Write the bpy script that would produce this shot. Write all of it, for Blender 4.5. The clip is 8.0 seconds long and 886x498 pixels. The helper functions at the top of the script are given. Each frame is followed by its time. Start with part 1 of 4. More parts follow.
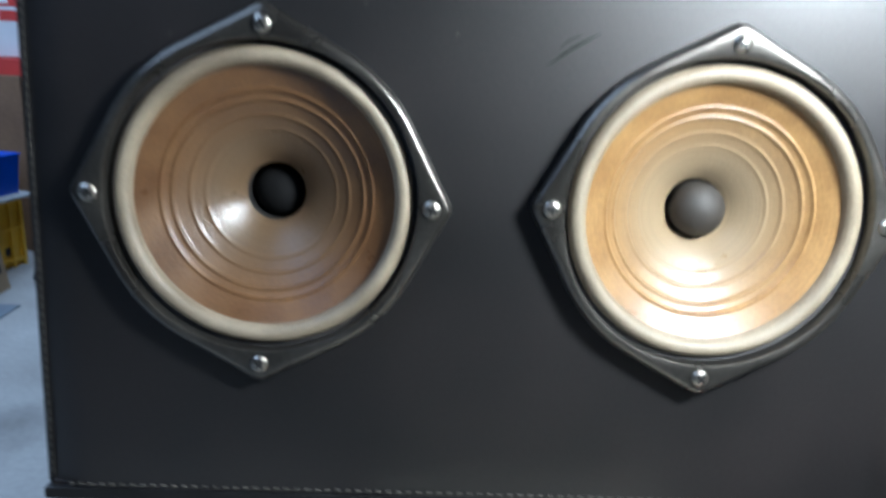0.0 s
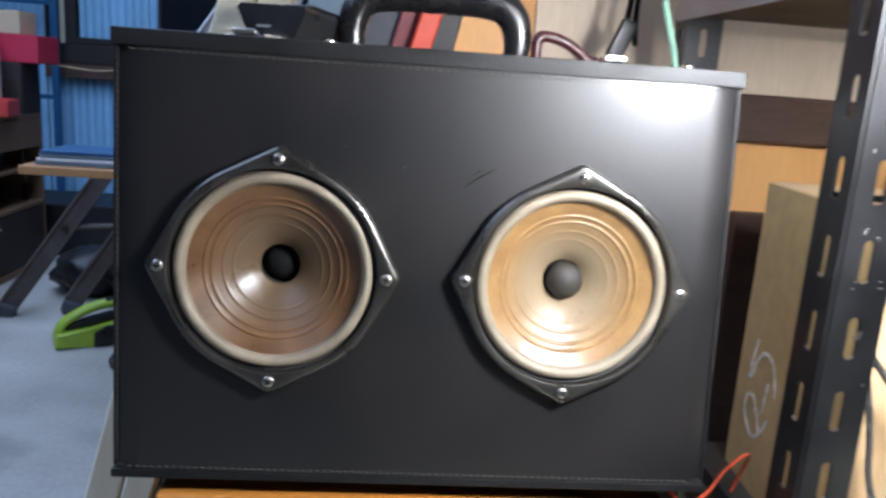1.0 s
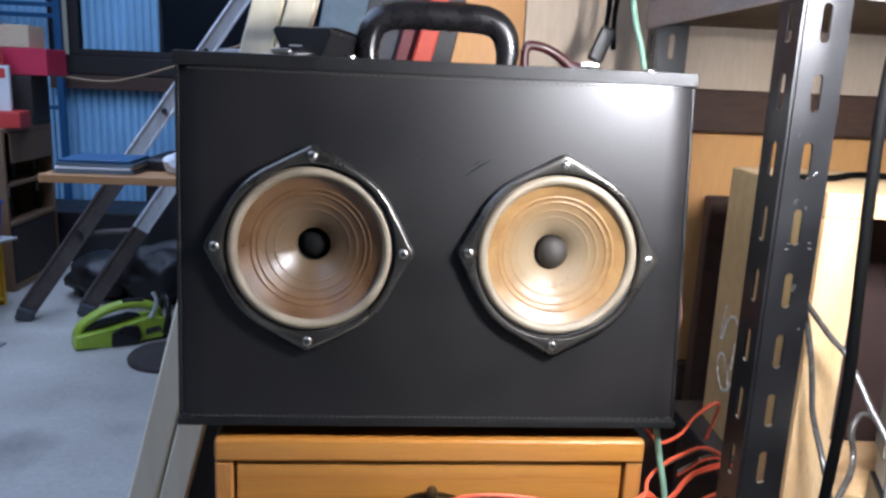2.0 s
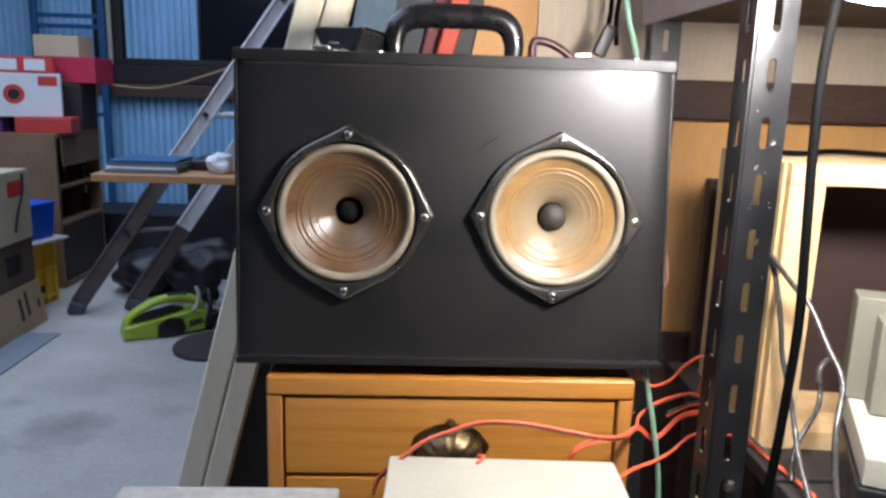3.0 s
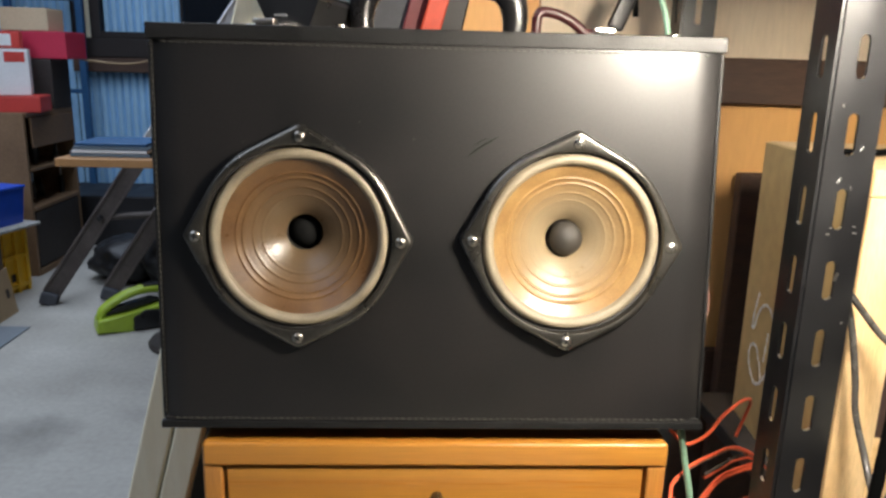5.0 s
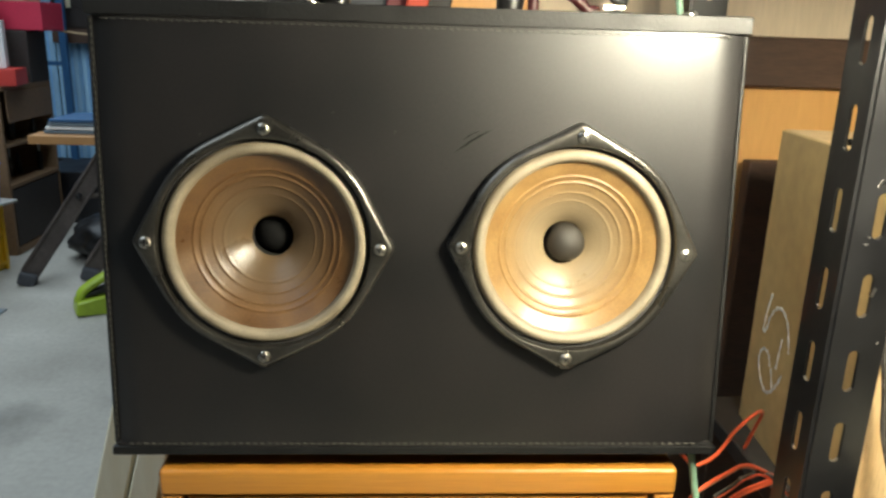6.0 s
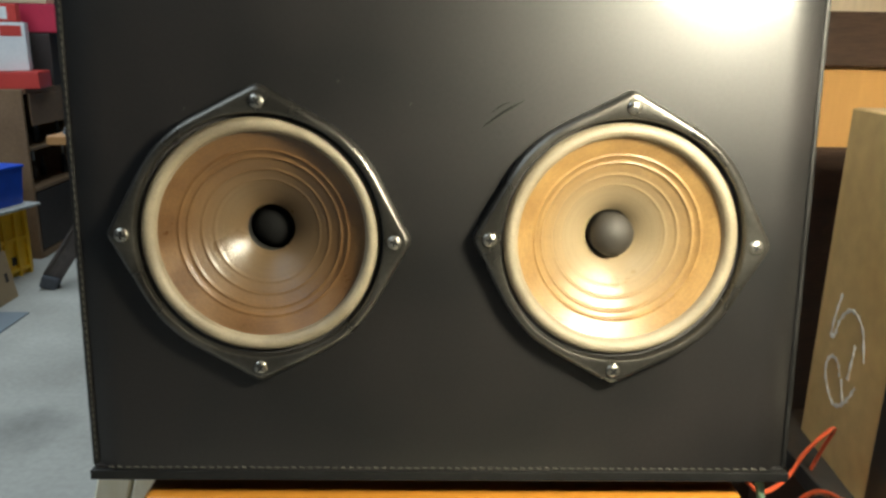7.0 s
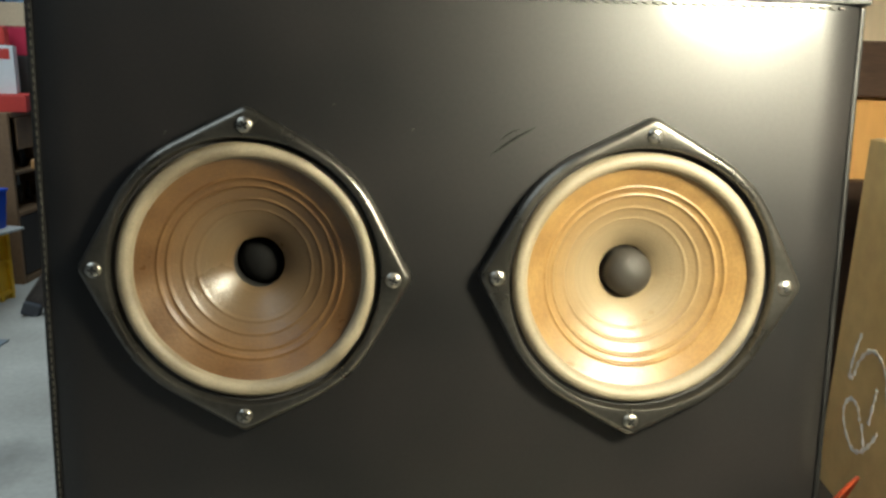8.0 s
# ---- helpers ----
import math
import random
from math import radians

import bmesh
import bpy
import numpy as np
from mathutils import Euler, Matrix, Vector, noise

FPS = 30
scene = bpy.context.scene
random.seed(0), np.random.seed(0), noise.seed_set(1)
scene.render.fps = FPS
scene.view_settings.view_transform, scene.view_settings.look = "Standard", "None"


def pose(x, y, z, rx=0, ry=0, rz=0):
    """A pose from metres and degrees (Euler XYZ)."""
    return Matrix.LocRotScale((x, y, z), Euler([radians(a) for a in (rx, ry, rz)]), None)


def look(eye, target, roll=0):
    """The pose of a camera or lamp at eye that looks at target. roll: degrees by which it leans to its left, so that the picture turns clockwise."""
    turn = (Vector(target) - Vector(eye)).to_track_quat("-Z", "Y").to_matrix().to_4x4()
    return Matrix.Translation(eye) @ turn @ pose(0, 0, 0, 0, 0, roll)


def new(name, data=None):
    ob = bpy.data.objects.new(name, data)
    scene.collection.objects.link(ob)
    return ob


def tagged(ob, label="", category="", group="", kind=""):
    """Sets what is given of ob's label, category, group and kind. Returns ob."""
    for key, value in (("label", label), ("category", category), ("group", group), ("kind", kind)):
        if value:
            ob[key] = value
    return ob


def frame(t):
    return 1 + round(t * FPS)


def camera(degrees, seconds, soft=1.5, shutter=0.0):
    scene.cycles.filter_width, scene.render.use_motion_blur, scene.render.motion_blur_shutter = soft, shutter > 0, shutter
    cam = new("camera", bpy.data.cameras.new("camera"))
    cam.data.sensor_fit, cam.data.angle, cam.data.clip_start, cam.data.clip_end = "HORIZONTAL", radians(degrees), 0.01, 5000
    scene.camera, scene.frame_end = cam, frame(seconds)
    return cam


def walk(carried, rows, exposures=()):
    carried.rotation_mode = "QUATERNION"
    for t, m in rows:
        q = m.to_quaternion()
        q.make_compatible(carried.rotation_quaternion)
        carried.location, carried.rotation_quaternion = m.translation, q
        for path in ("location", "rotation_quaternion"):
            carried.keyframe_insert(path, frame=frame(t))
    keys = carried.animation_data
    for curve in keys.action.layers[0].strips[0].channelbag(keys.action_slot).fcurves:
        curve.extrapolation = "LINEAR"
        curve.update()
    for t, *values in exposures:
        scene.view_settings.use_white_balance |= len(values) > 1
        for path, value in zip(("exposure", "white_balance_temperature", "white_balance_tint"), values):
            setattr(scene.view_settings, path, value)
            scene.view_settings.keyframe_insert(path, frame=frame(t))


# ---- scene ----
cam = camera(61.0, 8.0, soft=2.7, shutter=0.4)
PATH = [
    (0, (-0.03, -0.339, 0.947), (0.013, 1.589, 0.416), 2.3),
    (0.2, (-0.03, -0.369, 0.964), (-0.029, 1.573, 0.483), 1.6),
    (0.5, (-0.036, -0.418, 0.974), (0.026, 1.517, 0.472), 3.3),
    (1, (-0.032, -0.513, 1.009), (0.128, 1.434, 0.583), 4.0),
    (1.2, (-0.03, -0.532, 1.009), (0.194, 1.414, 0.606), 4.0),
    (1.5, (-0.022, -0.563, 1.017), (0.175, 1.388, 0.623), 3.6),
    (1.7, (-0.034, -0.588, 1.014), (0.131, 1.363, 0.603), 3.0),
    (2.8, (-0.053, -0.719, 1.013), (0.118, 1.225, 0.577), 1.3),
    (3, (-0.037, -0.744, 0.998), (0.037, 1.211, 0.583), 1.7),
    (3.5, (-0.031, -0.751, 1.001), (0.038, 1.21, 0.616), 1.3),
    (3.7, (-0.03, -0.704, 1.003), (0.074, 1.243, 0.557), 0.6),
    (4, (-0.021, -0.642, 1.012), (0.061, 1.297, 0.531), 0.3),
    (4.5, (-0.021, -0.6, 1.024), (0.047, 1.338, 0.536), 1.2),
    (4.7, (-0.021, -0.59, 1.012), (0.058, 1.352, 0.539), 1.3),
    (5.8, (-0.02, -0.5, 1.007), (0.083, 1.422, 0.463), 1.9),
    (6, (-0.015, -0.495, 1.015), (0.1, 1.425, 0.466), 1.8),
    (6.5, (-0.005, -0.48, 1.012), (0.099, 1.456, 0.518), 0.7),
    (7, (-0.01, -0.423, 0.988), (0.036, 1.501, 0.445), 1.0),
    (7.5, (-0.004, -0.384, 0.974), (0.065, 1.563, 0.522), 0.3),
    (8, (-0.017, -0.386, 0.984), (0.057, 1.556, 0.51), 1.6),
]
EXPOSURES = [
    (0.0, 0.05, 4700, 10), (0.5, 0.04, 4850, 13), (1.0, 0.02, 4900, 16), (1.6, 0.0, 4900, 19), (3.0, 0.02, 5300, 18),
    (4.0, 0.03, 5650, 17), (4.7, 0.03, 5800, 16), (6.0, 0.10, 6150, 4), (7.0, 0.09, 6150, 3), (7.5, -0.04, 6200, 3), (8.0, 0.0, 6150, 1),
]
walk(cam, [(t, look(eye, target, roll)) for t, eye, target, roll in PATH], EXPOSURES)

# ---- world and lights ----
world = bpy.data.worlds.new("sky")
scene.world = world
world.use_nodes = True
wn = world.node_tree.nodes
sky = wn.new("ShaderNodeTexSky")
sky.sky_type = "NISHITA"
sky.sun_disc = False
sky.sun_elevation = radians(25)
sky.sun_rotation = radians(200)
world.node_tree.links.new(sky.outputs[0], wn["Background"].inputs[0])
wn["Background"].inputs[1].default_value = 0.1


def area_lamp(name, m, sx, sy, power, colour):
    data = bpy.data.lights.new(name, "AREA")
    data.shape, data.size, data.size_y, data.energy, data.color = "RECTANGLE", sx, sy, power, colour
    ob = new(name, data)
    ob.matrix_world = m
    return ob


# added daylight lamp in an assumed, unseen roof opening, and the work lamp
area_lamp("assumed_daylight", look((-1.6, 1.0, 2.585), (-1.6, 1.0, 0)), 1.7, 5.6, 90, (0.86, 0.935, 0.98))
LAMP = Vector((0.204, -0.255, 1.098))
LAMP_LENGTH, LAMP_RADIUS, LAMP_GLOW, LAMP_COLOUR = 0.132, 0.040, 300.0, (1.0, 0.87, 0.64)

# ---- materials ----


def mat(name, colour, rough=0.6, metal=0.0, vary=0.15, scale=12.0, fine=140.0, bump=0.15, stretch=(1, 1, 1), second=None, spec=0.5, rvary=0.1, bumpscale=None):
    """A surface with blotches, grain and fine relief; second is the colour of its stains."""
    m = bpy.data.materials.new(name)
    m.use_nodes = True
    n, l = m.node_tree.nodes, m.node_tree.links
    b = n["Principled BSDF"]
    tc = n.new("ShaderNodeTexCoord")
    mp = n.new("ShaderNodeMapping")
    mp.inputs["Scale"].default_value = stretch
    l.new(tc.outputs["Object"], mp.inputs[0])
    big, small = n.new("ShaderNodeTexNoise"), n.new("ShaderNodeTexNoise")
    for t, sc in ((big, scale), (small, fine)):
        t.inputs["Scale"].default_value = sc
        t.inputs["Detail"].default_value = 5
        l.new(mp.outputs[0], t.inputs["Vector"])
    c = Vector(colour)
    ramp = n.new("ShaderNodeValToRGB")
    ramp.color_ramp.elements[0].position, ramp.color_ramp.elements[1].position = 0.35, 0.68
    lo = Vector(second) if second else c * (1 - vary * 1.5)
    ramp.color_ramp.elements[0].color = (*lo, 1)
    ramp.color_ramp.elements[1].color = (*c, 1)
    l.new(big.outputs[0], ramp.inputs[0])
    mix = n.new("ShaderNodeMix")
    mix.data_type, mix.blend_type = "RGBA", "MULTIPLY"
    mix.inputs[0].default_value = min(1, vary * 3)
    grain = n.new("ShaderNodeMapRange")
    grain.inputs[1].default_value, grain.inputs[2].default_value = 0.3, 0.7
    grain.inputs[3].default_value, grain.inputs[4].default_value = 0.65, 1.15
    l.new(small.outputs[0], grain.inputs[0])
    l.new(ramp.outputs[0], mix.inputs[6])
    l.new(grain.outputs[0], mix.inputs[7])
    l.new(mix.outputs[2], b.inputs["Base Color"])
    rr = n.new("ShaderNodeMapRange")
    rr.inputs[3].default_value, rr.inputs[4].default_value = max(0.03, rough - rvary), min(1, rough + rvary)
    rr.inputs[1].default_value, rr.inputs[2].default_value = 0.3, 0.7
    l.new(big.outputs[0], rr.inputs[0])
    l.new(rr.outputs[0], b.inputs["Roughness"])
    b.inputs["Metallic"].default_value = metal
    b.inputs["Specular IOR Level"].default_value = spec
    if bump:
        bp = n.new("ShaderNodeBump")
        bp.inputs["Strength"].default_value = bump
        bp.inputs["Distance"].default_value = 0.002
        if bumpscale:
            t = n.new("ShaderNodeTexNoise")
            t.inputs["Scale"].default_value = bumpscale
            l.new(mp.outputs[0], t.inputs["Vector"])
            l.new(t.outputs[0], bp.inputs["Height"])
        else:
            l.new(small.outputs[0], bp.inputs["Height"])
        l.new(bp.outputs[0], b.inputs["Normal"])
    return m


LEATHER = mat("black_leatherette", (0.0100, 0.0083, 0.0083), 0.46, vary=0.3, scale=11, fine=420, bump=0.045, second=(0.0060, 0.0058, 0.0061), rvary=0.045, bumpscale=700, spec=0.45)
LEATHER.node_tree.nodes["Principled BSDF"].inputs["Coat Weight"].default_value = 0.24
LEATHER.node_tree.nodes["Principled BSDF"].inputs["Coat Roughness"].default_value = 0.13
LEATHER_EDGE = mat("black_leather_piping", (0.009, 0.0088, 0.009), 0.5, vary=0.2, scale=30, fine=500, bump=0.2, spec=0.3)
THREAD = mat("grey_thread", (0.052, 0.048, 0.041), 0.7, vary=0.2, scale=60, fine=900)
FRAME_GREY = mat("dark_steel_basket", (0.130, 0.123, 0.110), 0.31, metal=0.9, vary=0.15, scale=25, fine=300, bump=0.06)
SCREW = mat("zinc_screw", (0.40, 0.38, 0.34), 0.33, metal=1.0, vary=0.1, scale=200, fine=900, bump=0.05)
SCUFF = mat("matt_black_scuff", (0.005, 0.005, 0.005), 0.8, spec=0.1, bump=0.0)
SLOT_DARK = mat("screw_recess", (0.05, 0.05, 0.05), 0.5, metal=0.8)
FOAM = mat("pale_foam_surround", (0.255, 0.215, 0.150), 0.5, vary=0.14, scale=40, fine=700, bump=0.25, second=(0.17, 0.14, 0.095))
GASKET = mat("black_gasket", (0.015, 0.014, 0.014), 0.7)
DARK_CAP = mat("black_dust_cap", (0.0035, 0.0035, 0.0036), 0.8, vary=0.15, scale=60, fine=800, bump=0.1, spec=0.2)
CAP = mat("grey_dust_cap", (0.026, 0.022, 0.017), 0.62, vary=0.15, scale=60, fine=800, bump=0.1)
PINE = mat("varnished_pine", (0.46, 0.215, 0.030), 0.33, vary=0.20, scale=7, fine=90, bump=0.10, stretch=(0.22, 8, 12), second=(0.375, 0.155, 0.021))
PINE_UP = mat("varnished_pine_upright", (0.44, 0.20, 0.034), 0.33, vary=0.18, scale=7, fine=80, bump=0.08, stretch=(14, 8, 0.6), second=(0.38, 0.16, 0.04))
PLY = mat("tan_plywood", (0.70, 0.385, 0.125), 0.6, vary=0.06, scale=2, fine=30, bump=0.06, stretch=(5, 5, 0.8), second=(0.63, 0.335, 0.105))
CREAM = mat("cream_painted_board", (0.74, 0.61, 0.44), 0.55, vary=0.07, scale=3, fine=40, bump=0.05, stretch=(5, 5, 0.8), second=(0.67, 0.54, 0.38))
DARKWOOD = mat("dark_timber", (0.10, 0.055, 0.034), 0.65, vary=0.25, scale=4, fine=60, bump=0.2, stretch=(1, 8, 8), second=(0.06, 0.032, 0.02))
BLACK_STEEL = mat("black_painted_steel", (0.007, 0.007, 0.008), 0.34, vary=0.2, scale=18, fine=130, bump=0.09, rvary=0.06, spec=0.85)
CHROME = mat("chrome", (0.80, 0.78, 0.74), 0.28, metal=1.0, vary=0.05, bump=0.0)
RAWWOOD = mat("raw_pine_board", (0.66, 0.48, 0.26), 0.6, vary=0.18, scale=5, fine=70, bump=0.15, stretch=(10, 10, 1), second=(0.56, 0.37, 0.17))
BOXSIDE = mat("particle_board", (0.58, 0.41, 0.175), 0.7, vary=0.12, scale=6, fine=60, bump=0.2, second=(0.48, 0.33, 0.135))
CONCRETE = mat("garage_concrete", (0.44, 0.425, 0.385), 0.75, vary=0.10, scale=3.4, fine=60, bump=0.2, second=(0.345, 0.33, 0.295))
CHARCOAL = mat("dark_wall_board", (0.045, 0.043, 0.045), 0.8, vary=0.2, scale=3, fine=40)
SHEET = mat("corrugated_sheet", (0.40, 0.66, 0.91), 0.45, vary=0.10, scale=1.5, fine=30, bump=0.05, stretch=(3, 3, 0.5), second=(0.31, 0.52, 0.73))
ROOF = mat("roof_board", (0.16, 0.13, 0.11), 0.8, vary=0.2, scale=2, fine=30)



def stain_and_shade(material, x, y, reach, depth):
    """A ragged dark patch in the floor colour round x, y, for oil stains and painted shade."""
    n, l = material.node_tree.nodes, material.node_tree.links
    colour = n["Principled BSDF"].inputs["Base Color"]
    old = colour.links[0].from_socket
    tc = n.new("ShaderNodeTexCoord")
    away = n.new("ShaderNodeVectorMath")
    away.operation = "DISTANCE"
    away.inputs[1].default_value = (x, y, 0.0)
    l.new(tc.outputs["Object"], away.inputs[0])
    rag = n.new("ShaderNodeTexNoise")
    rag.inputs["Scale"].default_value, rag.inputs["Detail"].default_value = 9.0, 6.0
    l.new(tc.outputs["Object"], rag.inputs["Vector"])
    total = n.new("ShaderNodeMath")
    total.operation = "MULTIPLY_ADD"
    total.inputs[1].default_value = reach * 1.6
    l.new(rag.outputs[0], total.inputs[0])
    l.new(away.outputs["Value"], total.inputs[2])
    tone = n.new("ShaderNodeMapRange")
    tone.inputs[1].default_value, tone.inputs[2].default_value = reach * 0.9, reach * 1.9
    tone.inputs[3].default_value, tone.inputs[4].default_value = 1.0 - depth, 1.0
    l.new(total.outputs[0], tone.inputs[0])
    mix = n.new("ShaderNodeMix")
    mix.data_type, mix.blend_type = "RGBA", "MULTIPLY"
    mix.inputs[0].default_value = 1.0
    l.new(old, mix.inputs[6])
    l.new(tone.outputs[0], mix.inputs[7])
    l.new(mix.outputs[2], colour)


# oil stains
stain_and_shade(CONCRETE, -1.05, 1.33, 0.13, 0.38)
stain_and_shade(CONCRETE, -1.22, 1.20, 0.10, 0.25)
stain_and_shade(CONCRETE, -0.78, 1.45, 0.07, 0.18)
stain_and_shade(CONCRETE, -1.28, 1.50, 0.06, 0.22)
# broad patch before the sacks: bench shade put into the floor colour
stain_and_shade(CONCRETE, -0.95, 2.45, 0.28, 0.30)

# cone paper: brown rim, paler towards the middle
def cone_paper(name, rim, rim_stain, middle):
    paper = mat(name, rim, 0.36, spec=0.48, vary=0.16, scale=45, fine=600, bump=0.12, second=rim_stain)
    n, l = paper.node_tree.nodes, paper.node_tree.links
    at = n.new("ShaderNodeAttribute")
    at.attribute_name = "ring"
    rmp = n.new("ShaderNodeValToRGB")
    rmp.color_ramp.elements[0].position, rmp.color_ramp.elements[0].color = 0.45, (0, 0, 0, 1)
    rmp.color_ramp.elements[1].position, rmp.color_ramp.elements[1].color = 0.82, (1, 1, 1, 1)
    mx = n.new("ShaderNodeMix")
    mx.data_type, mx.blend_type = "RGBA", "MIX"
    old = n["Principled BSDF"].inputs["Base Color"].links[0].from_socket
    l.new(at.outputs["Fac"], rmp.inputs[0])
    l.new(rmp.outputs[0], mx.inputs[0])
    mx.inputs[6].default_value = (*middle, 1)
    l.new(old, mx.inputs[7])
    rings = n.new("ShaderNodeTexNoise")
    rings.noise_dimensions = "1D"
    rings.inputs["Scale"].default_value, rings.inputs["Detail"].default_value = 55, 4
    l.new(at.outputs["Fac"], rings.inputs["W"])
    tone = n.new("ShaderNodeMapRange")
    tone.inputs[1].default_value, tone.inputs[2].default_value = 0.3, 0.7
    tone.inputs[3].default_value, tone.inputs[4].default_value = 0.70, 1.12
    l.new(rings.outputs[0], tone.inputs[0])
    worn = n.new("ShaderNodeMix")
    worn.data_type, worn.blend_type = "RGBA", "MULTIPLY"
    worn.inputs[0].default_value = 0.35
    l.new(mx.outputs[2], worn.inputs[6])
    l.new(tone.outputs[0], worn.inputs[7])
    l.new(worn.outputs[2], n["Principled BSDF"].inputs["Base Color"])
    return paper


CONE = cone_paper("tan_paper_cone", (0.262, 0.158, 0.055), (0.185, 0.104, 0.036), (0.205, 0.155, 0.090))
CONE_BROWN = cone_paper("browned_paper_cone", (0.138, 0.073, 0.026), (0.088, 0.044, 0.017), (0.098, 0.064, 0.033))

# ---- mesh tools ----


def thing(name, x=0, y=0, z=0, rx=0, ry=0, rz=0):
    ob = new(name)
    ob.empty_display_size = 0.02
    ob.matrix_basis = pose(x, y, z, rx, ry, rz)
    return ob


def part(name, bm, material, parent=None, label="", smooth=False, limit=40):
    me = bpy.data.meshes.new(name)
    bmesh.ops.recalc_face_normals(bm, faces=bm.faces)
    bm.to_mesh(me)
    bm.free()
    me.materials.append(material)
    if smooth:
        me.shade_smooth()
        me.set_sharp_from_angle(angle=radians(limit))
    ob = new(name, me)
    if smooth and limit == 40:
        ob.modifiers.new("face_normals", "WEIGHTED_NORMAL").keep_sharp = True
    ob.parent = parent
    if label:
        ob["label"] = label
    return ob


def add_box(bm, x0, x1, y0, y1, z0, z1, bevel=0.0, m=None, seg=2):
    r = bmesh.ops.create_cube(bm, size=1.0)
    vs = r["verts"]
    for v in vs:
        v.co = Vector(((x0 + x1) / 2 + v.co.x * (x1 - x0), (y0 + y1) / 2 + v.co.y * (y1 - y0), (z0 + z1) / 2 + v.co.z * (z1 - z0)))
    if bevel:
        es = list({e for v in vs for e in v.link_edges})
        r = bmesh.ops.bevel(bm, geom=es, offset=bevel, segments=seg, affect="EDGES", profile=0.5)
        vs = list({v for f in r["faces"] for v in f.verts} | {v for v in vs if v.is_valid})
    if m is not None:
        bmesh.ops.transform(bm, matrix=m, verts=vs)
    return vs


def box(x0, x1, y0, y1, z0, z1, bevel=0.0, m=None, seg=2):
    bm = bmesh.new()
    add_box(bm, x0, x1, y0, y1, z0, z1, bevel, m, seg)
    return bm


def add_lathe(bm, profile, n=48, m=None, cap=False):
    """Turns (radius, depth along y) round the y axis."""
    rings = []
    for r, y in profile:
        rings.append([bm.verts.new((r * math.cos(2 * math.pi * i / n), y, r * math.sin(2 * math.pi * i / n))) for i in range(n)])
    for a, b in zip(rings, rings[1:]):
        for i in range(n):
            bm.faces.new((a[i], a[(i + 1) % n], b[(i + 1) % n], b[i]))
    if cap:
        bm.faces.new(rings[-1])
        bm.faces.new(rings[0])
    if m is not None:
        bmesh.ops.transform(bm, matrix=m, verts=[v for r in rings for v in r])
    return rings


def lathe(profile, n=48, m=None, cap=False):
    bm = bmesh.new()
    add_lathe(bm, profile, n, m, cap)
    return bm


def smooth_line(points, steps=8):
    """A rounded line through the points."""
    p = [Vector(q) for q in points]
    p = [2 * p[0] - p[1]] + p + [2 * p[-1] - p[-2]]
    out = []
    for a, b, c, d in zip(p, p[1:], p[2:], p[3:]):
        for i in range(steps):
            t = i / steps
            out.append(0.5 * (2 * b + (c - a) * t + (2 * a - 5 * b + 4 * c - d) * t * t + (3 * b - a - 3 * c + d) * t ** 3))
    return out + [p[-2]]


def add_tube(bm, line, r, n=10, shape=None):
    line = [Vector(q) for q in line]
    up = Vector((0.13, 0.21, 0.97))
    rings = []
    for i, q in enumerate(line):
        d = (line[min(i + 1, len(line) - 1)] - line[max(i - 1, 0)]).normalized()
        s = d.cross(up)
        if s.length < 1e-3:
            s = d.cross(Vector((1, 0, 0)))
        s.normalize()
        u = s.cross(d)
        up = u
        rr = r[i] if isinstance(r, (list, tuple)) else r
        rings.append([bm.verts.new(q + rr * (s * math.cos(2 * math.pi * k / n) + u * math.sin(2 * math.pi * k / n))) for k in range(n)])
    for a, b in zip(rings, rings[1:]):
        for k in range(n):
            bm.faces.new((a[k], a[(k + 1) % n], b[(k + 1) % n], b[k]))
    bm.faces.new(rings[0])
    bm.faces.new(rings[-1])


def tube(points, r, steps=8, n=10):
    bm = bmesh.new()
    add_tube(bm, smooth_line(points, steps) if steps else points, r, n)
    return bm


def add_prism(bm, outline, y0, y1, m=None):
    """An outline in x and z drawn out from y0 to y1."""
    a = [bm.verts.new((x, y0, z)) for x, z in outline]
    b = [bm.verts.new((x, y1, z)) for x, z in outline]
    bm.faces.new(a)
    bm.faces.new(b)
    k = len(outline)
    for i in range(k):
        bm.faces.new((a[i], a[(i + 1) % k], b[(i + 1) % k], b[i]))
    if m is not None:
        bmesh.ops.transform(bm, matrix=m, verts=a + b)


def prism(outline, y0, y1, m=None):
    bm = bmesh.new()
    add_prism(bm, outline, y0, y1, m)
    return bm


def setting(name, bm, material, label, category=""):
    return tagged(part(name, bm, material), label, category or name.split("_")[0], kind="structure")


# ---- the garage ----
bm = bmesh.new()
add_box(bm, -3.6, 1.5, -3.2, 5.2, -0.1, 0.0)
floor = setting("floor", bm, CONCRETE, "worn pale grey concrete garage floor with dark stains", "floor")
# unseen ceiling, left open over the added daylight lamp
bm = bmesh.new()
add_box(bm, -3.7, -2.5, -3.3, 5.3, 2.6, 2.7)
add_box(bm, -0.7, 1.6, -3.3, 5.3, 2.6, 2.7)
add_box(bm, -2.5, -0.7, -3.3, -1.9, 2.6, 2.7)
add_box(bm, -2.5, -0.7, 3.9, 5.3, 2.6, 2.7)
setting("ceiling", bm, ROOF, "dark board garage ceiling with an assumed opening for the daylight lamp", "ceiling")
setting("wall_east", box(1.5, 1.6, -3.2, 5.2, 0, 2.6), CHARCOAL, "dark board side wall of the garage", "wall")
setting("wall_south", box(-3.7, 1.6, -3.3, -3.2, 0, 2.6), CHARCOAL, "dark board wall behind the work place", "wall")
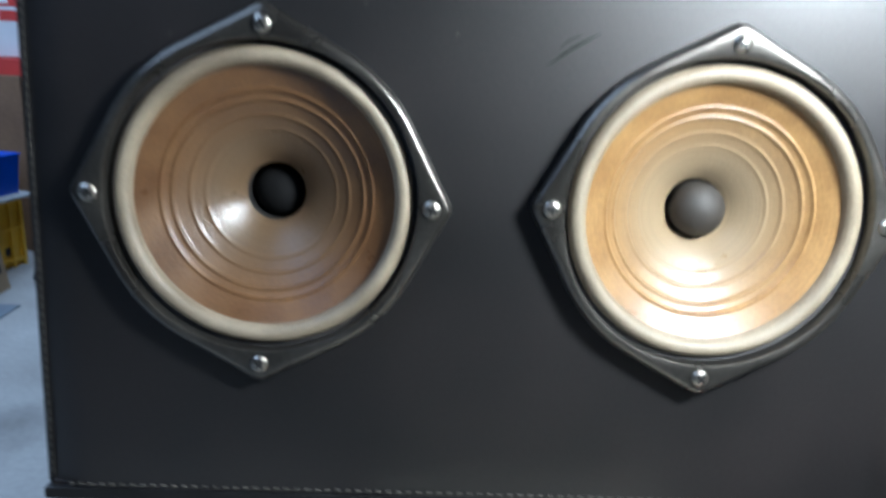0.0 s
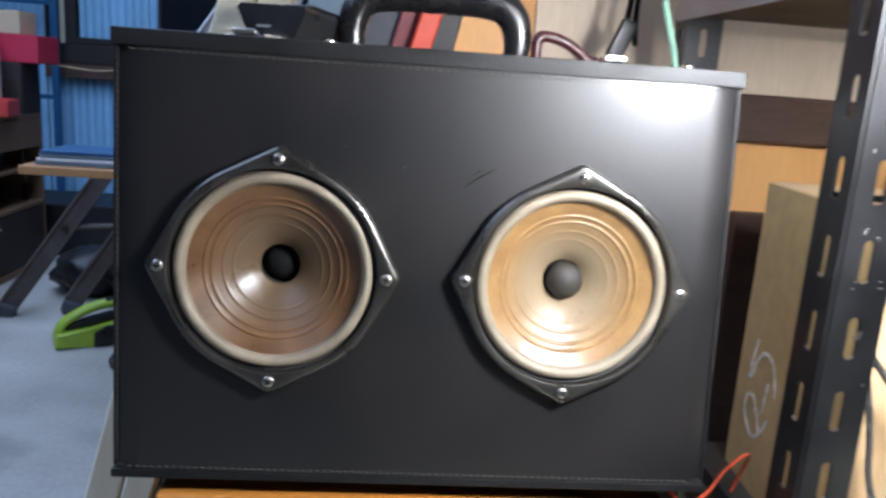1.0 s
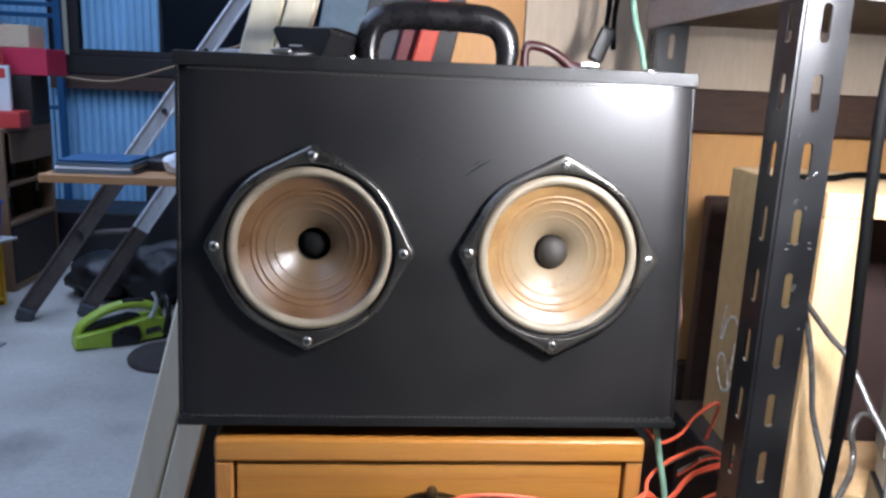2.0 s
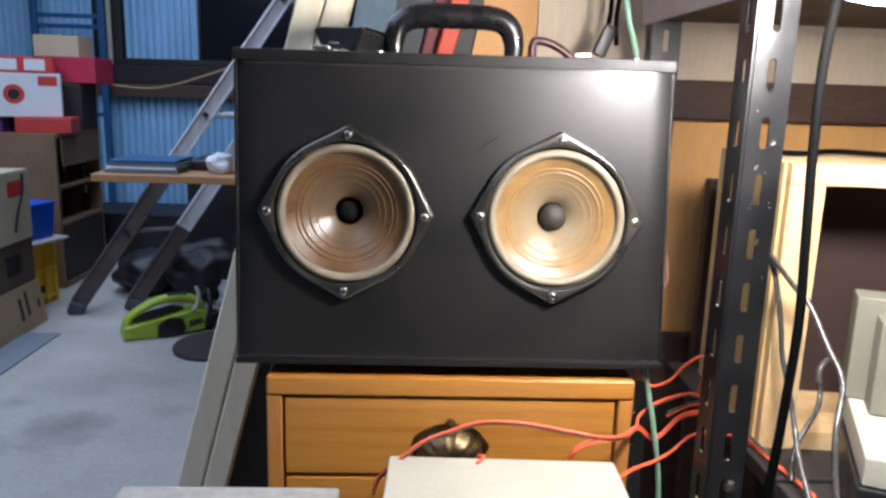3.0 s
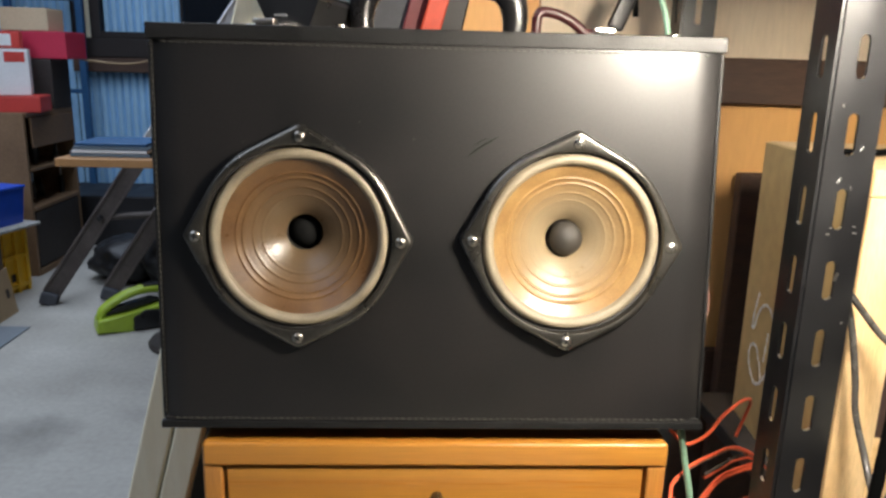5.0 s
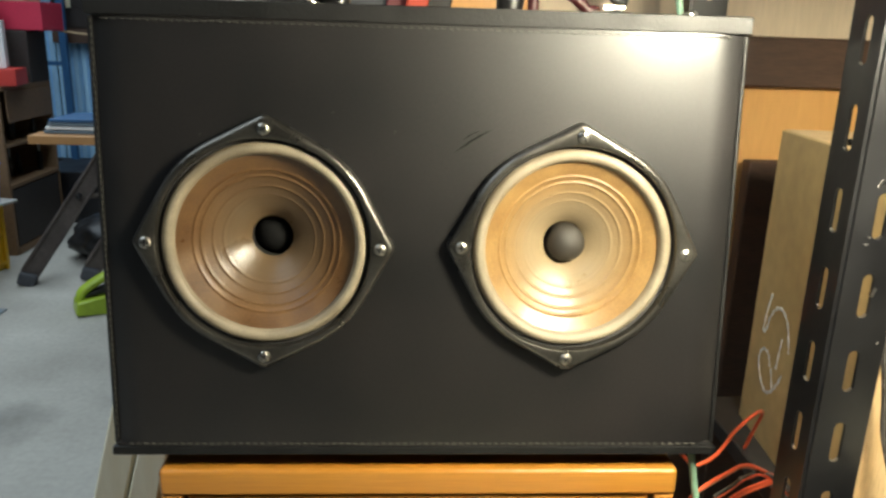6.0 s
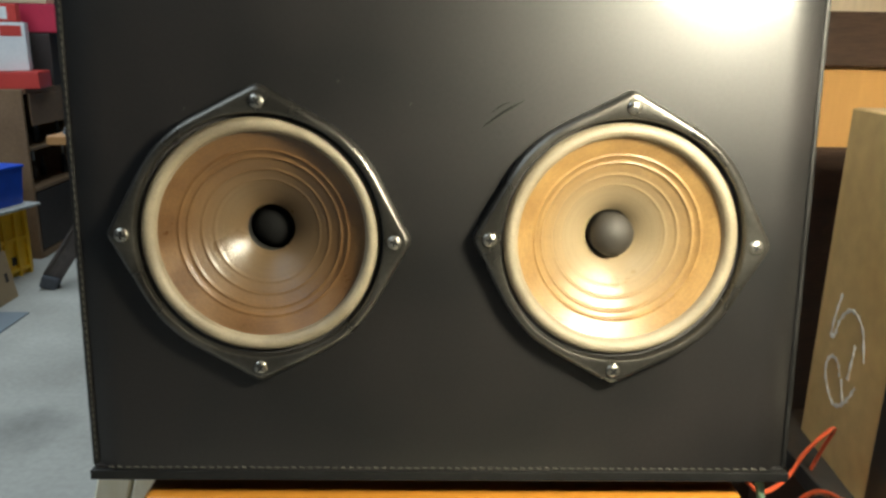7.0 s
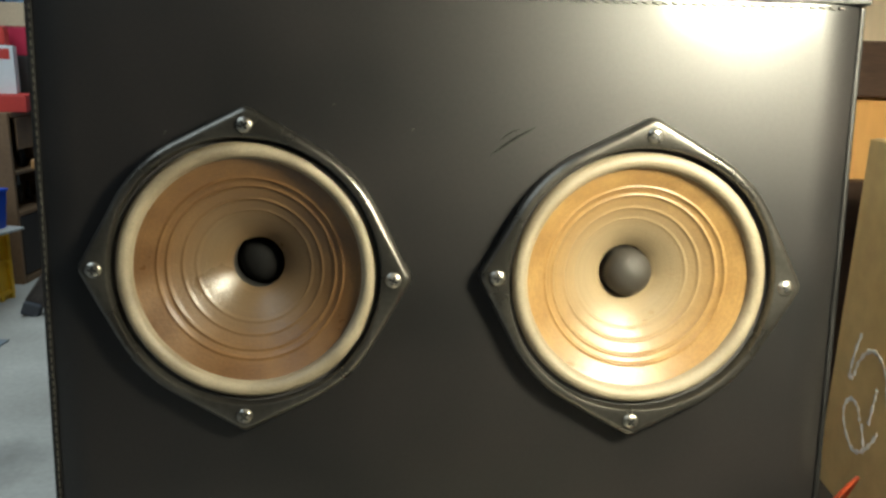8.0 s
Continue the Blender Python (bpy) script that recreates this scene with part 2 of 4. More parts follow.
setting("wall_west", box(-3.7, -3.6, -3.2, 5.2, 0, 2.6), CHARCOAL, "dark board side wall of the garage", "wall")


def corrugated(x0, x1, z0, z1, y, pitch=0.054, depth=0.030):
    bm = bmesh.new()
    k = int((x1 - x0) / pitch * 8)
    cols = []
    for i in range(k + 1):
        x = x0 + (x1 - x0) * i / k
        yy = y + depth * (0.5 + 0.5 * math.cos(2 * math.pi * (x - x0) / pitch)) ** 4
        cols.append([bm.verts.new((x, yy, z0)), bm.verts.new((x, yy, z1)), bm.verts.new((x, yy + 0.004, z0)), bm.verts.new((x, yy + 0.004, z1))])
    for a, b in zip(cols, cols[1:]):
        bm.faces.new((a[0], b[0], b[1], a[1]))
        bm.faces.new((a[2], a[3], b[3], b[2]))
    return bm


north = tagged(part("wall_north", box(-3.6, 1.5, 5.1, 5.2, 0, 2.6), CHARCOAL), "back wall of corrugated sheets on dark timber framing", "wall", kind="structure")
part("corrugated_sheet", corrugated(-3.6, -2.42, 0.06, 2.55, 5.02), SHEET, north, smooth=True)
part("corrugated_sheet", corrugated(-2.42, -0.2, 0.06, 0.92, 5.02), SHEET, north, smooth=True)

# plywood partition behind the work place
ply = tagged(part("wall_partition", box(0.045, 1.5, 0.50, 0.56, 0.595, 2.6), PLY), "tan plywood partition with a dark timber rail", "wall", kind="structure")
part("upper_panel", box(0.150, 1.5, 0.4915, 0.4985, 1.0245, 2.6, 0.001), CREAM, ply, "cream painted upper board")
part("rail", box(0.25, 1.5, 0.472, 0.498, 0.962, 1.024, 0.003), DARKWOOD, ply, "dark stained timber rail")
part("skirting", box(0.045, 1.5, 0.488, 0.56, 0.0, 0.593, 0.002), DARKWOOD, ply, "dark brown lower board")

# ---- the loudspeaker case ----
LEAN = 4.0
CW, CH, CD = 0.22, 0.313, 0.13
case = tagged(thing("speaker_case", 0, 0, 0.72, -LEAN), "black leatherette attache case with two loudspeakers, on a pine chest", "speaker case")


def build_case():
    for name, x0, x1, y0, y1, z0, z1 in (("top_panel", -CW + 0.002, CW - 0.002, 0.002, CD, CH - 0.010, CH - 0.002), ("bottom_panel", -CW + 0.002, CW - 0.002, 0.002, CD, -0.004, 0.004), ("side_panel", -CW + 0.002, -CW + 0.010, 0.006, CD, 0.0042, CH - 0.0102), ("side_panel", CW - 0.010, CW - 0.002, 0.006, CD, 0.0042, CH - 0.0102), ("back_panel", -CW + 0.0102, CW - 0.0102, CD - 0.008, CD - 0.001, 0.0042, CH - 0.0102)):
        part(name, box(x0, x1, y0, y1, z0, z1, 0.002), LEATHER, case, smooth=True)
    # front lid with its two driver openings
    bm = bmesh.new()
    for cx, cz, x0, x1 in ((-0.107, 0.153, -CW + 0.024, 0.0), (0.106, 0.1525, 0.0, CW - 0.024)):
        z0, z1, k = -0.002, CH - 0.003, 64
        rings = [[], [], [], []]
        for i in range(k):
            a = 2 * math.pi * (i + 0.5) / k
            c, d = math.cos(a), math.sin(a)
            reach = min(((x1 - cx) if c > 0 else (x0 - cx)) / c, ((z1 - cz) if d > 0 else (z0 - cz)) / d)
            rings[0].append(bm.verts.new((cx + reach * c, 0.0, cz + reach * d)))
            rings[1].append(bm.verts.new((cx + 0.090 * c, 0.0, cz + 0.090 * d)))
            rings[2].append(bm.verts.new((cx + 0.070 * c, 0.0, cz + 0.070 * d)))
            rings[3].append(bm.verts.new((cx + 0.070 * c, 0.008, cz + 0.070 * d)))
        for p, q in zip(rings, rings[1:]):
            for i in range(k):
                bm.faces.new((p[i], p[(i + 1) % k], q[(i + 1) % k], q[i]))
        corner = [bm.verts.new((x, 0.0, z)) for x in (x0, x1) for z in (z0, z1)]
        for v in corner:
            near = sorted(rings[0], key=lambda w: (w.co - v.co).length)
            one = next(w for w in near if abs(w.co.x - v.co.x) < 1e-6)
            two = next(w for w in near if abs(w.co.z - v.co.z) < 1e-6)
            bm.faces.new((v, one, two))
    for s in (-1, 1):
        cols = []
        for i in range(9):
            u = i / 8
            cols.append([bm.verts.new((s * (CW - 0.024 + 0.021 * u), 0.0052 * u * u, z)) for z in (-0.002, CH - 0.003)])
        for p, q in zip(cols, cols[1:]):
            bm.faces.new((p[0], q[0], q[1], p[1]))
    bmesh.ops.remove_doubles(bm, verts=bm.verts, dist=0.00002)
    part("front_panel", bm, LEATHER, case, "black leatherette front, scuffed", smooth=True)
    for name, x0, x1, z0, z1 in (("edge_binding", -CW, CW, CH - 0.0115, CH), ("edge_binding", -CW, CW, -0.005, 0.0015), ("edge_binding", -CW, -CW + 0.004, 0.002, CH - 0.012), ("edge_binding", CW - 0.0028, CW, 0.002, CH - 0.012)):
        part(name, box(x0, x1, 0.0040 if x1 - x0 < 0.02 else -0.0014, 0.008, z0, z1, 0.0010), LEATHER_EDGE, case, smooth=True)
    # stitching along the bindings
    for z in (CH - 0.0135, 0.0038):
        bm = bmesh.new()
        x = -CW + 0.012
        while x < CW - 0.014:
            add_box(bm, x, x + 0.0030, -0.0011, 0.0006, z - 0.0005, z + 0.0005, m=pose(x, 0, z, 0, 9, 0) @ pose(-x, 0, -z))
            x += 0.0052
        tagged(part("stitching", bm, THREAD, case), kind="stuff")
    bm = bmesh.new()
    z = 0.007
    while z < CH - 0.014:
        add_box(bm, -CW + 0.0024, -CW + 0.0032, 0.0034, 0.0044, z, z + 0.0026)
        z += 0.0046
    tagged(part("stitching", bm, THREAD, case), kind="stuff")
    for x0, z0, x1, z1, w in ((0.022, 0.2185, 0.046, 0.234, 0.0006), (0.027, 0.2265, 0.038, 0.233, 0.0003), (-0.020, 0.2300, -0.0185, 0.2310, 0.0006), (-0.062, 0.242, -0.060, 0.243, 0.0005), (-0.15, 0.225, -0.148, 0.227, 0.0005)):
        line = smooth_line([(x0, -0.0001, z0), ((x0 + x1) / 2, -0.0002, (z0 + z1) / 2 + 0.001), (x1, -0.0002, z1)], 5)
        bm = bmesh.new()
        add_tube(bm, line, [w * math.sin(math.pi * (i + 0.5) / len(line)) for i in range(len(line))], 6)
        for v in bm.verts:
            v.co.y = -0.0002 + (v.co.y + 0.0002) * 0.3
        part("scuff", bm, SCUFF if x0 > 0 else THREAD, case, "small scuff mark")
    for x, y, h in ((-0.17, 0.025, 0.0128), (0.17, 0.025, 0.0128), (-0.17, 0.11, 0.0066), (0.17, 0.11, 0.0066)):
        part("foot", lathe([(0.008, 0), (0.0075, h), (0.006, h + 0.001)], 16, pose(x, y, -0.003, -90) @ Matrix.Diagonal((1, -1, 1, 1)) @ pose(0, 0, 0), True), GASKET, case)


build_case()
# the old case has sagged out of square at its lower corner
for ob in case.children:
    if ob.name.split(".")[0] in ("front_panel", "edge_binding", "side_panel", "bottom_panel", "stitching"):
        for v in ob.data.vertices:
            if v.co.x > 0.17:
                v.co.x += 0.0055 * (1 - v.co.z / CH) * (v.co.x - 0.17) / 0.05


def driver(parent, cx, cz, turn, cap, cap_label, paper, paper_label, tip_depth, cap_shift=(0.0, 0.0)):
    """One full-range driver, facing -y, on the panel at y = 0."""
    m = pose(cx, 0, cz, 0, turn, 0)
    # basket flange: round with four ears
    R, ear, tip = 0.0782, 0.0815, 0.0065
    pts = []
    half = math.acos((R - tip) / ear)
    def on(a, r):
        return Vector((r * math.cos(a), r * math.sin(a)))

    for q in range(4):
        a0 = q * math.pi / 2
        ears = [on(a0, ear) + on(a0 - half + 2 * half * k / 6, tip) for k in range(7)]
        arc = [on(a0 + half + (math.pi / 2 - 2 * half) * k / 10, R) for k in range(11)]
        after = on(a0 + math.pi / 2, ear) + on(a0 + math.pi / 2 - half, tip)
        pts += ears + [ears[-1].lerp(arc[0], k / 6) for k in range(1, 6)] + arc + [arc[-1].lerp(after, k / 6) for k in range(1, 6)]
    k = len(pts)
    bm = bmesh.new()
    levels = [(1.0, -0.0005)] + [(1.0 - 0.045 * (1 - math.cos(a)), -0.0062 - 0.0040 * math.sin(a)) for a in [math.pi / 2 * i / 6 for i in range(7)]]
    rings = [[bm.verts.new((x * s, y, z * s)) for x, z in pts] for s, y in levels]
    ang = [math.atan2(z, x) for x, z in pts]
    for r, y in ((0.0737, -0.0102), (0.0727, -0.0098), (0.0722, -0.0088), (0.0722, 0.001)):
        rings.append([bm.verts.new((r * math.cos(a), y, r * math.sin(a))) for a in ang])
    for a, b in zip(rings, rings[1:]):
        for i in range(k):
            bm.faces.new((a[i], a[(i + 1) % k], b[(i + 1) % k], b[i]))
    bmesh.ops.transform(bm, matrix=m, verts=bm.verts)
    unit = part("driver", bm, FRAME_GREY, parent, "round paper-cone driver in a grey steel basket with four screw ears", smooth=True, limit=30)
    part("gasket", lathe([(0.0724, -0.0030), (0.0695, -0.0020), (0.0690, -0.0010)], 72, m), GASKET, unit, smooth=True)
    roll = [(0.0657 + 0.0045 * math.cos(math.pi * i / 8), -0.0014 - 0.0058 * math.sin(math.pi * i / 8)) for i in range(9)]
    part("surround", lathe(roll, 72, m), FOAM, unit, "pale worn foam surround", smooth=True)
    # cone with pressed ridges
    prof = []
    for i in range(121):
        r = 0.0616 - (0.0616 - 0.0148) * i / 120
        u = (0.0616 - r) / (0.0616 - 0.0148)
        depth = -0.0016 + 0.0252 * u + 0.0040 * u ** 6
        for rc, hgt in ((0.0505, 0.0009), (0.0460, 0.0009), (0.0385, 0.0006), (0.0320, 0.0004)):
            depth -= hgt * math.exp(-((r - rc) / 0.0007) ** 2)
        prof.append((r, depth))
    bm = bmesh.new()
    add_lathe(bm, prof, 72)
    lay = bm.verts.layers.float.new("ring")
    for v in bm.verts:
        v[lay] = math.hypot(v.co.x, v.co.z) / 0.0616
    bmesh.ops.transform(bm, matrix=m, verts=bm.verts)
    part("cone", bm, paper, unit, paper_label, smooth=True, limit=75)
    dome = [(0.0142, 0.0420), (0.0141, tip_depth + 0.0125)] + [(0.0140 * math.cos(a), tip_depth + 0.0110 - 0.0110 * math.sin(a)) for a in [math.pi / 2 * i / 9 for i in range(9)]] + [(0.0006, tip_depth)]
    part("coil_former", lathe([(0.0148, depth), (0.0156, depth + 0.001), (0.0156, 0.042)], 48, m), GASKET, unit, smooth=True)
    part("dust_cap", lathe(dome, 40, m @ pose(cap_shift[0], 0, cap_shift[1]), True), cap, unit, cap_label, smooth=True)
    for q in range(4):
        a = q * math.pi / 2
        sm = m @ pose(0.0787 * math.cos(a), -0.0100, 0.0787 * math.sin(a), 0, 20 + 37 * q, 0)
        screw = part("screw", lathe([(0.0043, 0.0), (0.0042, -0.0010), (0.0034, -0.0018), (0.0008, -0.0021)], 20, sm, True), SCREW, unit, smooth=True, limit=60)
        bm = bmesh.new()
        add_box(bm, -0.0024, 0.0024, -0.0025, -0.0016, -0.0006, 0.0006, m=sm)
        add_box(bm, -0.0006, 0.0006, -0.0024, -0.0016, -0.0024, 0.0024, m=sm)
        part("cross_slot", bm, SLOT_DARK, screw)


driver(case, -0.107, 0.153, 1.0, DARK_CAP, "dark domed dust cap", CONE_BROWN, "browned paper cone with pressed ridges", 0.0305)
driver(case, 0.106, 0.1525, 1.0, CAP, "grey domed dust cap", CONE, "tan paper cone with pressed ridges", 0.0145, (0.0015, -0.0010))

# ---- pine chest under the case ----
chest = tagged(thing("drawer_chest", 0.005, 0.0, 0.30), "varnished orange pine drawer chest with antique brass pulls", "chest")


def build_chest():
    W, D, H = 0.195, 0.30, 0.401
    part("top", box(-W, W, 0.0, D, H - 0.022, H, 0.0035, seg=3), PINE, chest, smooth=True)
    for s in (-1, 1):
        part("side", box(min(s * W, s * (W - 0.016)), max(s * W, s * (W - 0.016)), 0.002, D, 0.0, H - 0.0225, 0.002), PINE_UP, chest)
    part("back", box(-W + 0.016, W - 0.016, D - 0.01, D - 0.002, 0.0, H - 0.0225), PINE, chest)
    for i in range(4):
        z1 = H - 0.0245 - i * 0.0930
        z0 = z1 - 0.0885
        d = part("drawer", box(-W + 0.0185, W - 0.0185, 0.004, D - 0.03, z0, z1, 0.0025), PINE, chest, smooth=True)
        BR = mat("antique_brass", (0.20, 0.145, 0.065), 0.38, metal=0.9, vary=0.3, scale=60, fine=300, second=(0.07, 0.05, 0.03)) if i == 0 else bpy.data.materials["antique_brass"]
        zc = (z0 + z1) / 2 - 0.008
        # shell-shaped cup pull
        bm = bmesh.new()
        rows = []
        for a in range(9):
            t = math.pi / 2 * a / 8
            row = []
            for b in range(25):
                p = math.pi * b / 24
                flute = 1 + 0.04 * math.cos(p * 14)
                rr = math.cos(t) * flute
                row.append(bm.verts.new((0.036 * rr * math.cos(p), 0.004 - 0.026 * math.sin(t), zc - 0.010 + 0.030 * rr * math.sin(p))))
            rows.append(row)
        for a, b in zip(rows, rows[1:]):
            for j in range(24):
                bm.faces.new((a[j], a[j + 1], b[j + 1], b[j]))
        pull = part("cup_pull", bm, BR, d, "antique brass shell cup pull", smooth=True, limit=70)
        so = pull.modifiers.new("thickness", "SOLIDIFY")
        so.thickness = 0.002
        part("back_plate", prism([(0.041 * math.cos(2 * math.pi * j / 40) * (1 + 0.03 * math.cos(14 * math.pi * j / 40)), zc - 0.002 + 0.026 * math.sin(2 * math.pi * j / 40)) for j in range(40)], 0.002, 0.0041), BR, pull)
        part("finial", lathe([(0.005, 0.004), (0.0055, -0.001), (0.004, -0.005), (0.0008, -0.0065)], 16, pose(0, 0, zc + 0.025), True), BR, pull, smooth=True)


build_chest()

# ---- steel rack ----
rack = tagged(thing("steel_rack", 0.260, -0.062, 0.0), "black slotted-angle steel rack holding a wooden box and amplifiers", "rack")


def slotted_plate(bm, w, z0, z1, m, pitch=0.0517, first=0.0):
    """A strip w wide along x with a row of upright slots."""
    sw, sl = 0.0038, 0.0145
    z = z0
    cx = w * 0.46
    while z < z1:
        zc = z + pitch / 2
        inner = []
        for k in range(8):
            a = math.pi * k / 7
            inner.append((cx + sw * math.cos(a), zc + sl - sw + sw * math.sin(a)))
        for k in range(8):
            a = math.pi + math.pi * k / 7
            inner.append((cx + sw * math.cos(a), zc - sl + sw + sw * math.sin(a)))
        outer = []
        for x, zz in inner:
            dx, dz = x - cx, zz - zc
            ox = w if dx > 0 else 0.0
            oz = zc + dz * (pitch / 2) / sl
            if abs(dx) < 0.3 * sw:
                oz = z + pitch if dz > 0 else z
            outer.append((ox, min(z + pitch, max(z, oz))))
        n = len(inner)
        f0 = [bm.verts.new(m @ Vector((x, 0, zz))) for x, zz in inner]
        f1 = [bm.verts.new(m @ Vector((x, 0, zz))) for x, zz in outer]
        g0 = [bm.verts.new(m @ Vector((x, 0.0022, zz))) for x, zz in inner]
        g1 = [bm.verts.new(m @ Vector((x, 0.0022, zz))) for x, zz in outer]
        for i in range(n):
            j = (i + 1) % n
            bm.faces.new((f0[i], f0[j], f1[j], f1[i]))
            bm.faces.new((g0[i], g0[j], g1[j], g1[i]))
            rim = bm.faces.new((f0[i], f0[j], g0[j], g0[i]))
            rim.material_index = 1 if 9 <= i <= 13 else 0
            bm.faces.new((f1[i], f1[j], g1[j], g1[i]))
        z += pitch


def angle_post(x, y, turn, off=0.0):
    bm = bmesh.new()
    m = pose(x, y, 0, 0, 0, turn)
    slotted_plate(bm, 0.036, off, 1.95, m @ pose(0.0023, 0, 0))
    slotted_plate(bm, 0.032, off, 1.95, m @ pose(0, 0.002, 0, 0, 0, 90) @ pose(0, -0.0022, 0))
    bmesh.ops.remove_doubles(bm, verts=bm.verts, dist=0.0003)
    post = part("post", bm, BLACK_STEEL, rack)
    post.data.materials.append(CHROME)
    return post


front_post = angle_post(0.0, 0.0, 2, 0.011)
for x, z, w, h, a in ((0.013, 0.936, 0.0022, 0.005, 30), (0.022, 0.931, 0.0014, 0.0035, -25), (0.030, 0.899, 0.0030, 0.0010, 8), (0.0105, 0.898, 0.0026, 0.0009, 4), (0.012, 0.9025, 0.0020, 0.0007, 5), (0.029, 0.9035, 0.0024, 0.0008, 3), (0.0215, 0.8665, 0.0020, 0.0060, 14), (0.026, 0.958, 0.0012, 0.004, 40), (0.008, 0.987, 0.0010, 0.0022, 0), (0.031, 0.832, 0.0010, 0.0018, 20)):
    part("paint_chip", box(-w / 2, w / 2, -0.0004, 0.0002, -h / 2, h / 2, 0.00015, m=pose(0, 0, 0, 0, 0, 2) @ pose(x + 0.002, 0, z, 0, a, 0)), CHROME, front_post)
angle_post(0.012, 0.345, 0, 0.01)
angle_post(0.95, 0.0, 90, 0.01)
angle_post(0.95, 0.345, 180, 0.01)
SHELF = mat("dark_shelf_board", (0.035, 0.032, 0.03), 0.6, vary=0.25, scale=8, fine=80, second=(0.02, 0.018, 0.017))
GALV = mat("grey_shelf_steel", (0.34, 0.31, 0.29), 0.45, metal=0.4, vary=0.15, scale=20, fine=200, bump=0.08)
part("shelf", box(0.070, 0.94, 0.004, 0.34, 0.604, 0.622, 0.002), SHELF, rack, "dark lower shelf board")
part("shelf", box(0.070, 0.94, -0.125, -0.0035, 0.604, 0.622, 0.002), SHELF, rack, "dark shelf board before the posts")
part("shelf", box(0.004, 0.94, 0.004, 0.34, 1.094, 1.112, 0.002), SHELF, rack, "dark upper shelf board")
part("rail", box(-0.004, -0.001, 0.006, 0.34, 1.088, 1.118, 0.0005), GALV, rack, "grey steel side rail")
part("rail", box(0.046, 0.90, -0.003, 0.0, 1.088, 1.118, 0.0005), GALV, rack, "grey steel front rail")
for z in (0.617, 1.103):
    part("bolt", lathe([(0.007, 0), (0.007, -0.004), (0.003, -0.006)], 6, pose(0.024, -0.0005, z), True), SCREW, rack)

# ---- case fittings ----
HANDLE = mat("black_handle_grip", (0.009, 0.0085, 0.009), 0.29, vary=0.15, scale=60, fine=600, bump=0.05)


def build_fittings():
    top = CH - 0.002
    y = 0.066
    ring = [(-0.063, y, top + 0.004), (-0.064, y, top + 0.022), (-0.058, y, top + 0.039), (-0.041, y, top + 0.0475), (0, y, top + 0.0490), (0.041, y, top + 0.0475), (0.058, y, top + 0.039), (0.064, y, top + 0.022), (0.063, y, top + 0.004)]
    line = smooth_line(ring, 8)
    k = len(line)
    radii = [0.0088 + 0.0042 * math.sin(math.pi * i / (k - 1)) ** 0.7 for i in range(k)]
    bm = bmesh.new()
    add_tube(bm, line, radii, 16)
    grip = part("handle", bm, HANDLE, case, "black rounded carrying handle", smooth=True)
    for s in (-1, 1):
        part("ferrule", lathe([(0.0098, 0), (0.0098, -0.006), (0.0088, -0.007)], 24, pose(s * 0.063, y, top + 0.0005, -90), True), CHROME, grip, smooth=True)
        for t in (-1, 1):
            part("rivet", lathe([(0.0042, 0), (0.004, -0.002), (0.002, -0.0038), (0.0004, -0.0042)], 16, pose(s * 0.063 + t * 0.0145, y - 0.006, top, -90), True), CHROME, grip, smooth=True)
    for x in (-0.135, 0.128):
        latch = part("latch", box(x - 0.014, x + 0.014, 0.016, 0.05, top - 0.001, top + 0.0045, 0.0012), CHROME, case, "chrome case latch")
        part("latch_tongue", box(x - 0.008, x + 0.008, 0.012, 0.03, top + 0.0047, top + 0.0085, 0.001), CHROME, latch)
        part("latch_button", lathe([(0.006, 0), (0.006, -0.005), (0.004, -0.0065)], 16, pose(x + 0.057, 0.025, top, -90), True), CHROME, latch, smooth=True)


build_fittings()

BLACK_PLASTIC = mat("black_plastic", (0.012, 0.012, 0.013), 0.35, vary=0.15, scale=40, fine=400, bump=0.05)
BAR = mat("grey_print", (0.25, 0.25, 0.25), 0.6)
adapter = tagged(thing("plug_adapter", -0.118, 0.035, 0.3125 + 0.72, -LEAN, 0, -24), "black tapered plastic adapter lying on the speaker case", "adapter")
adapter.location = (Matrix.Translation((0, 0, 0.72)) @ pose(0, 0, 0, -LEAN) @ Vector((-0.118, 0.028, 0.3112)))
part("shell", prism([(-0.017, 0.0), (0.016, 0.0), (0.026, 0.024), (0.024, 0.0275), (-0.028, 0.0285), (-0.031, 0.0255)], 0.0, 0.090), BLACK_PLASTIC, adapter)
part("collar", box(0.000, 0.024, 0.012, 0.070, 0.0280, 0.0305, 0.001), BLACK_PLASTIC, adapter)
part("marking", box(-0.014, -0.002, -0.0006, 0.0002, 0.012, 0.0135), BAR, adapter)

# ---- low table, white chassis, pale board ----
TABLE = mat("dark_table_top", (0.05, 0.042, 0.036), 0.6, vary=0.25, scale=6, fine=70, second=(0.03, 0.025, 0.02))
low_table = tagged(thing("low_table", 0.0, -0.03, 0.0), "low dark table that carries the pine chest", "table")
part("side_leaf", box(-0.335, -0.2055, -0.40, 0.10, 0.275, 0.2995, 0.003), TABLE, low_table)
for y in (-0.38, 0.08):
    part("leg", box(-0.333, -0.297, y - 0.018, y + 0.018, 0, 0.2745, 0.003), TABLE, low_table)
part("tabletop", box(-0.205, 0.225, -0.40, 0.36, 0.275, 0.2995, 0.003), TABLE, low_table)
for x in (-0.185, 0.205):
    for y in (-0.38, 0.34):
        part("leg", box(x - 0.018, x + 0.018, y - 0.018, y + 0.018, 0, 0.2745, 0.003), TABLE, low_table)
WHITE = mat("white_enamel", (0.43, 0.42, 0.35), 0.4, vary=0.06, scale=10, fine=200, bump=0.05, second=(0.36, 0.345, 0.28))
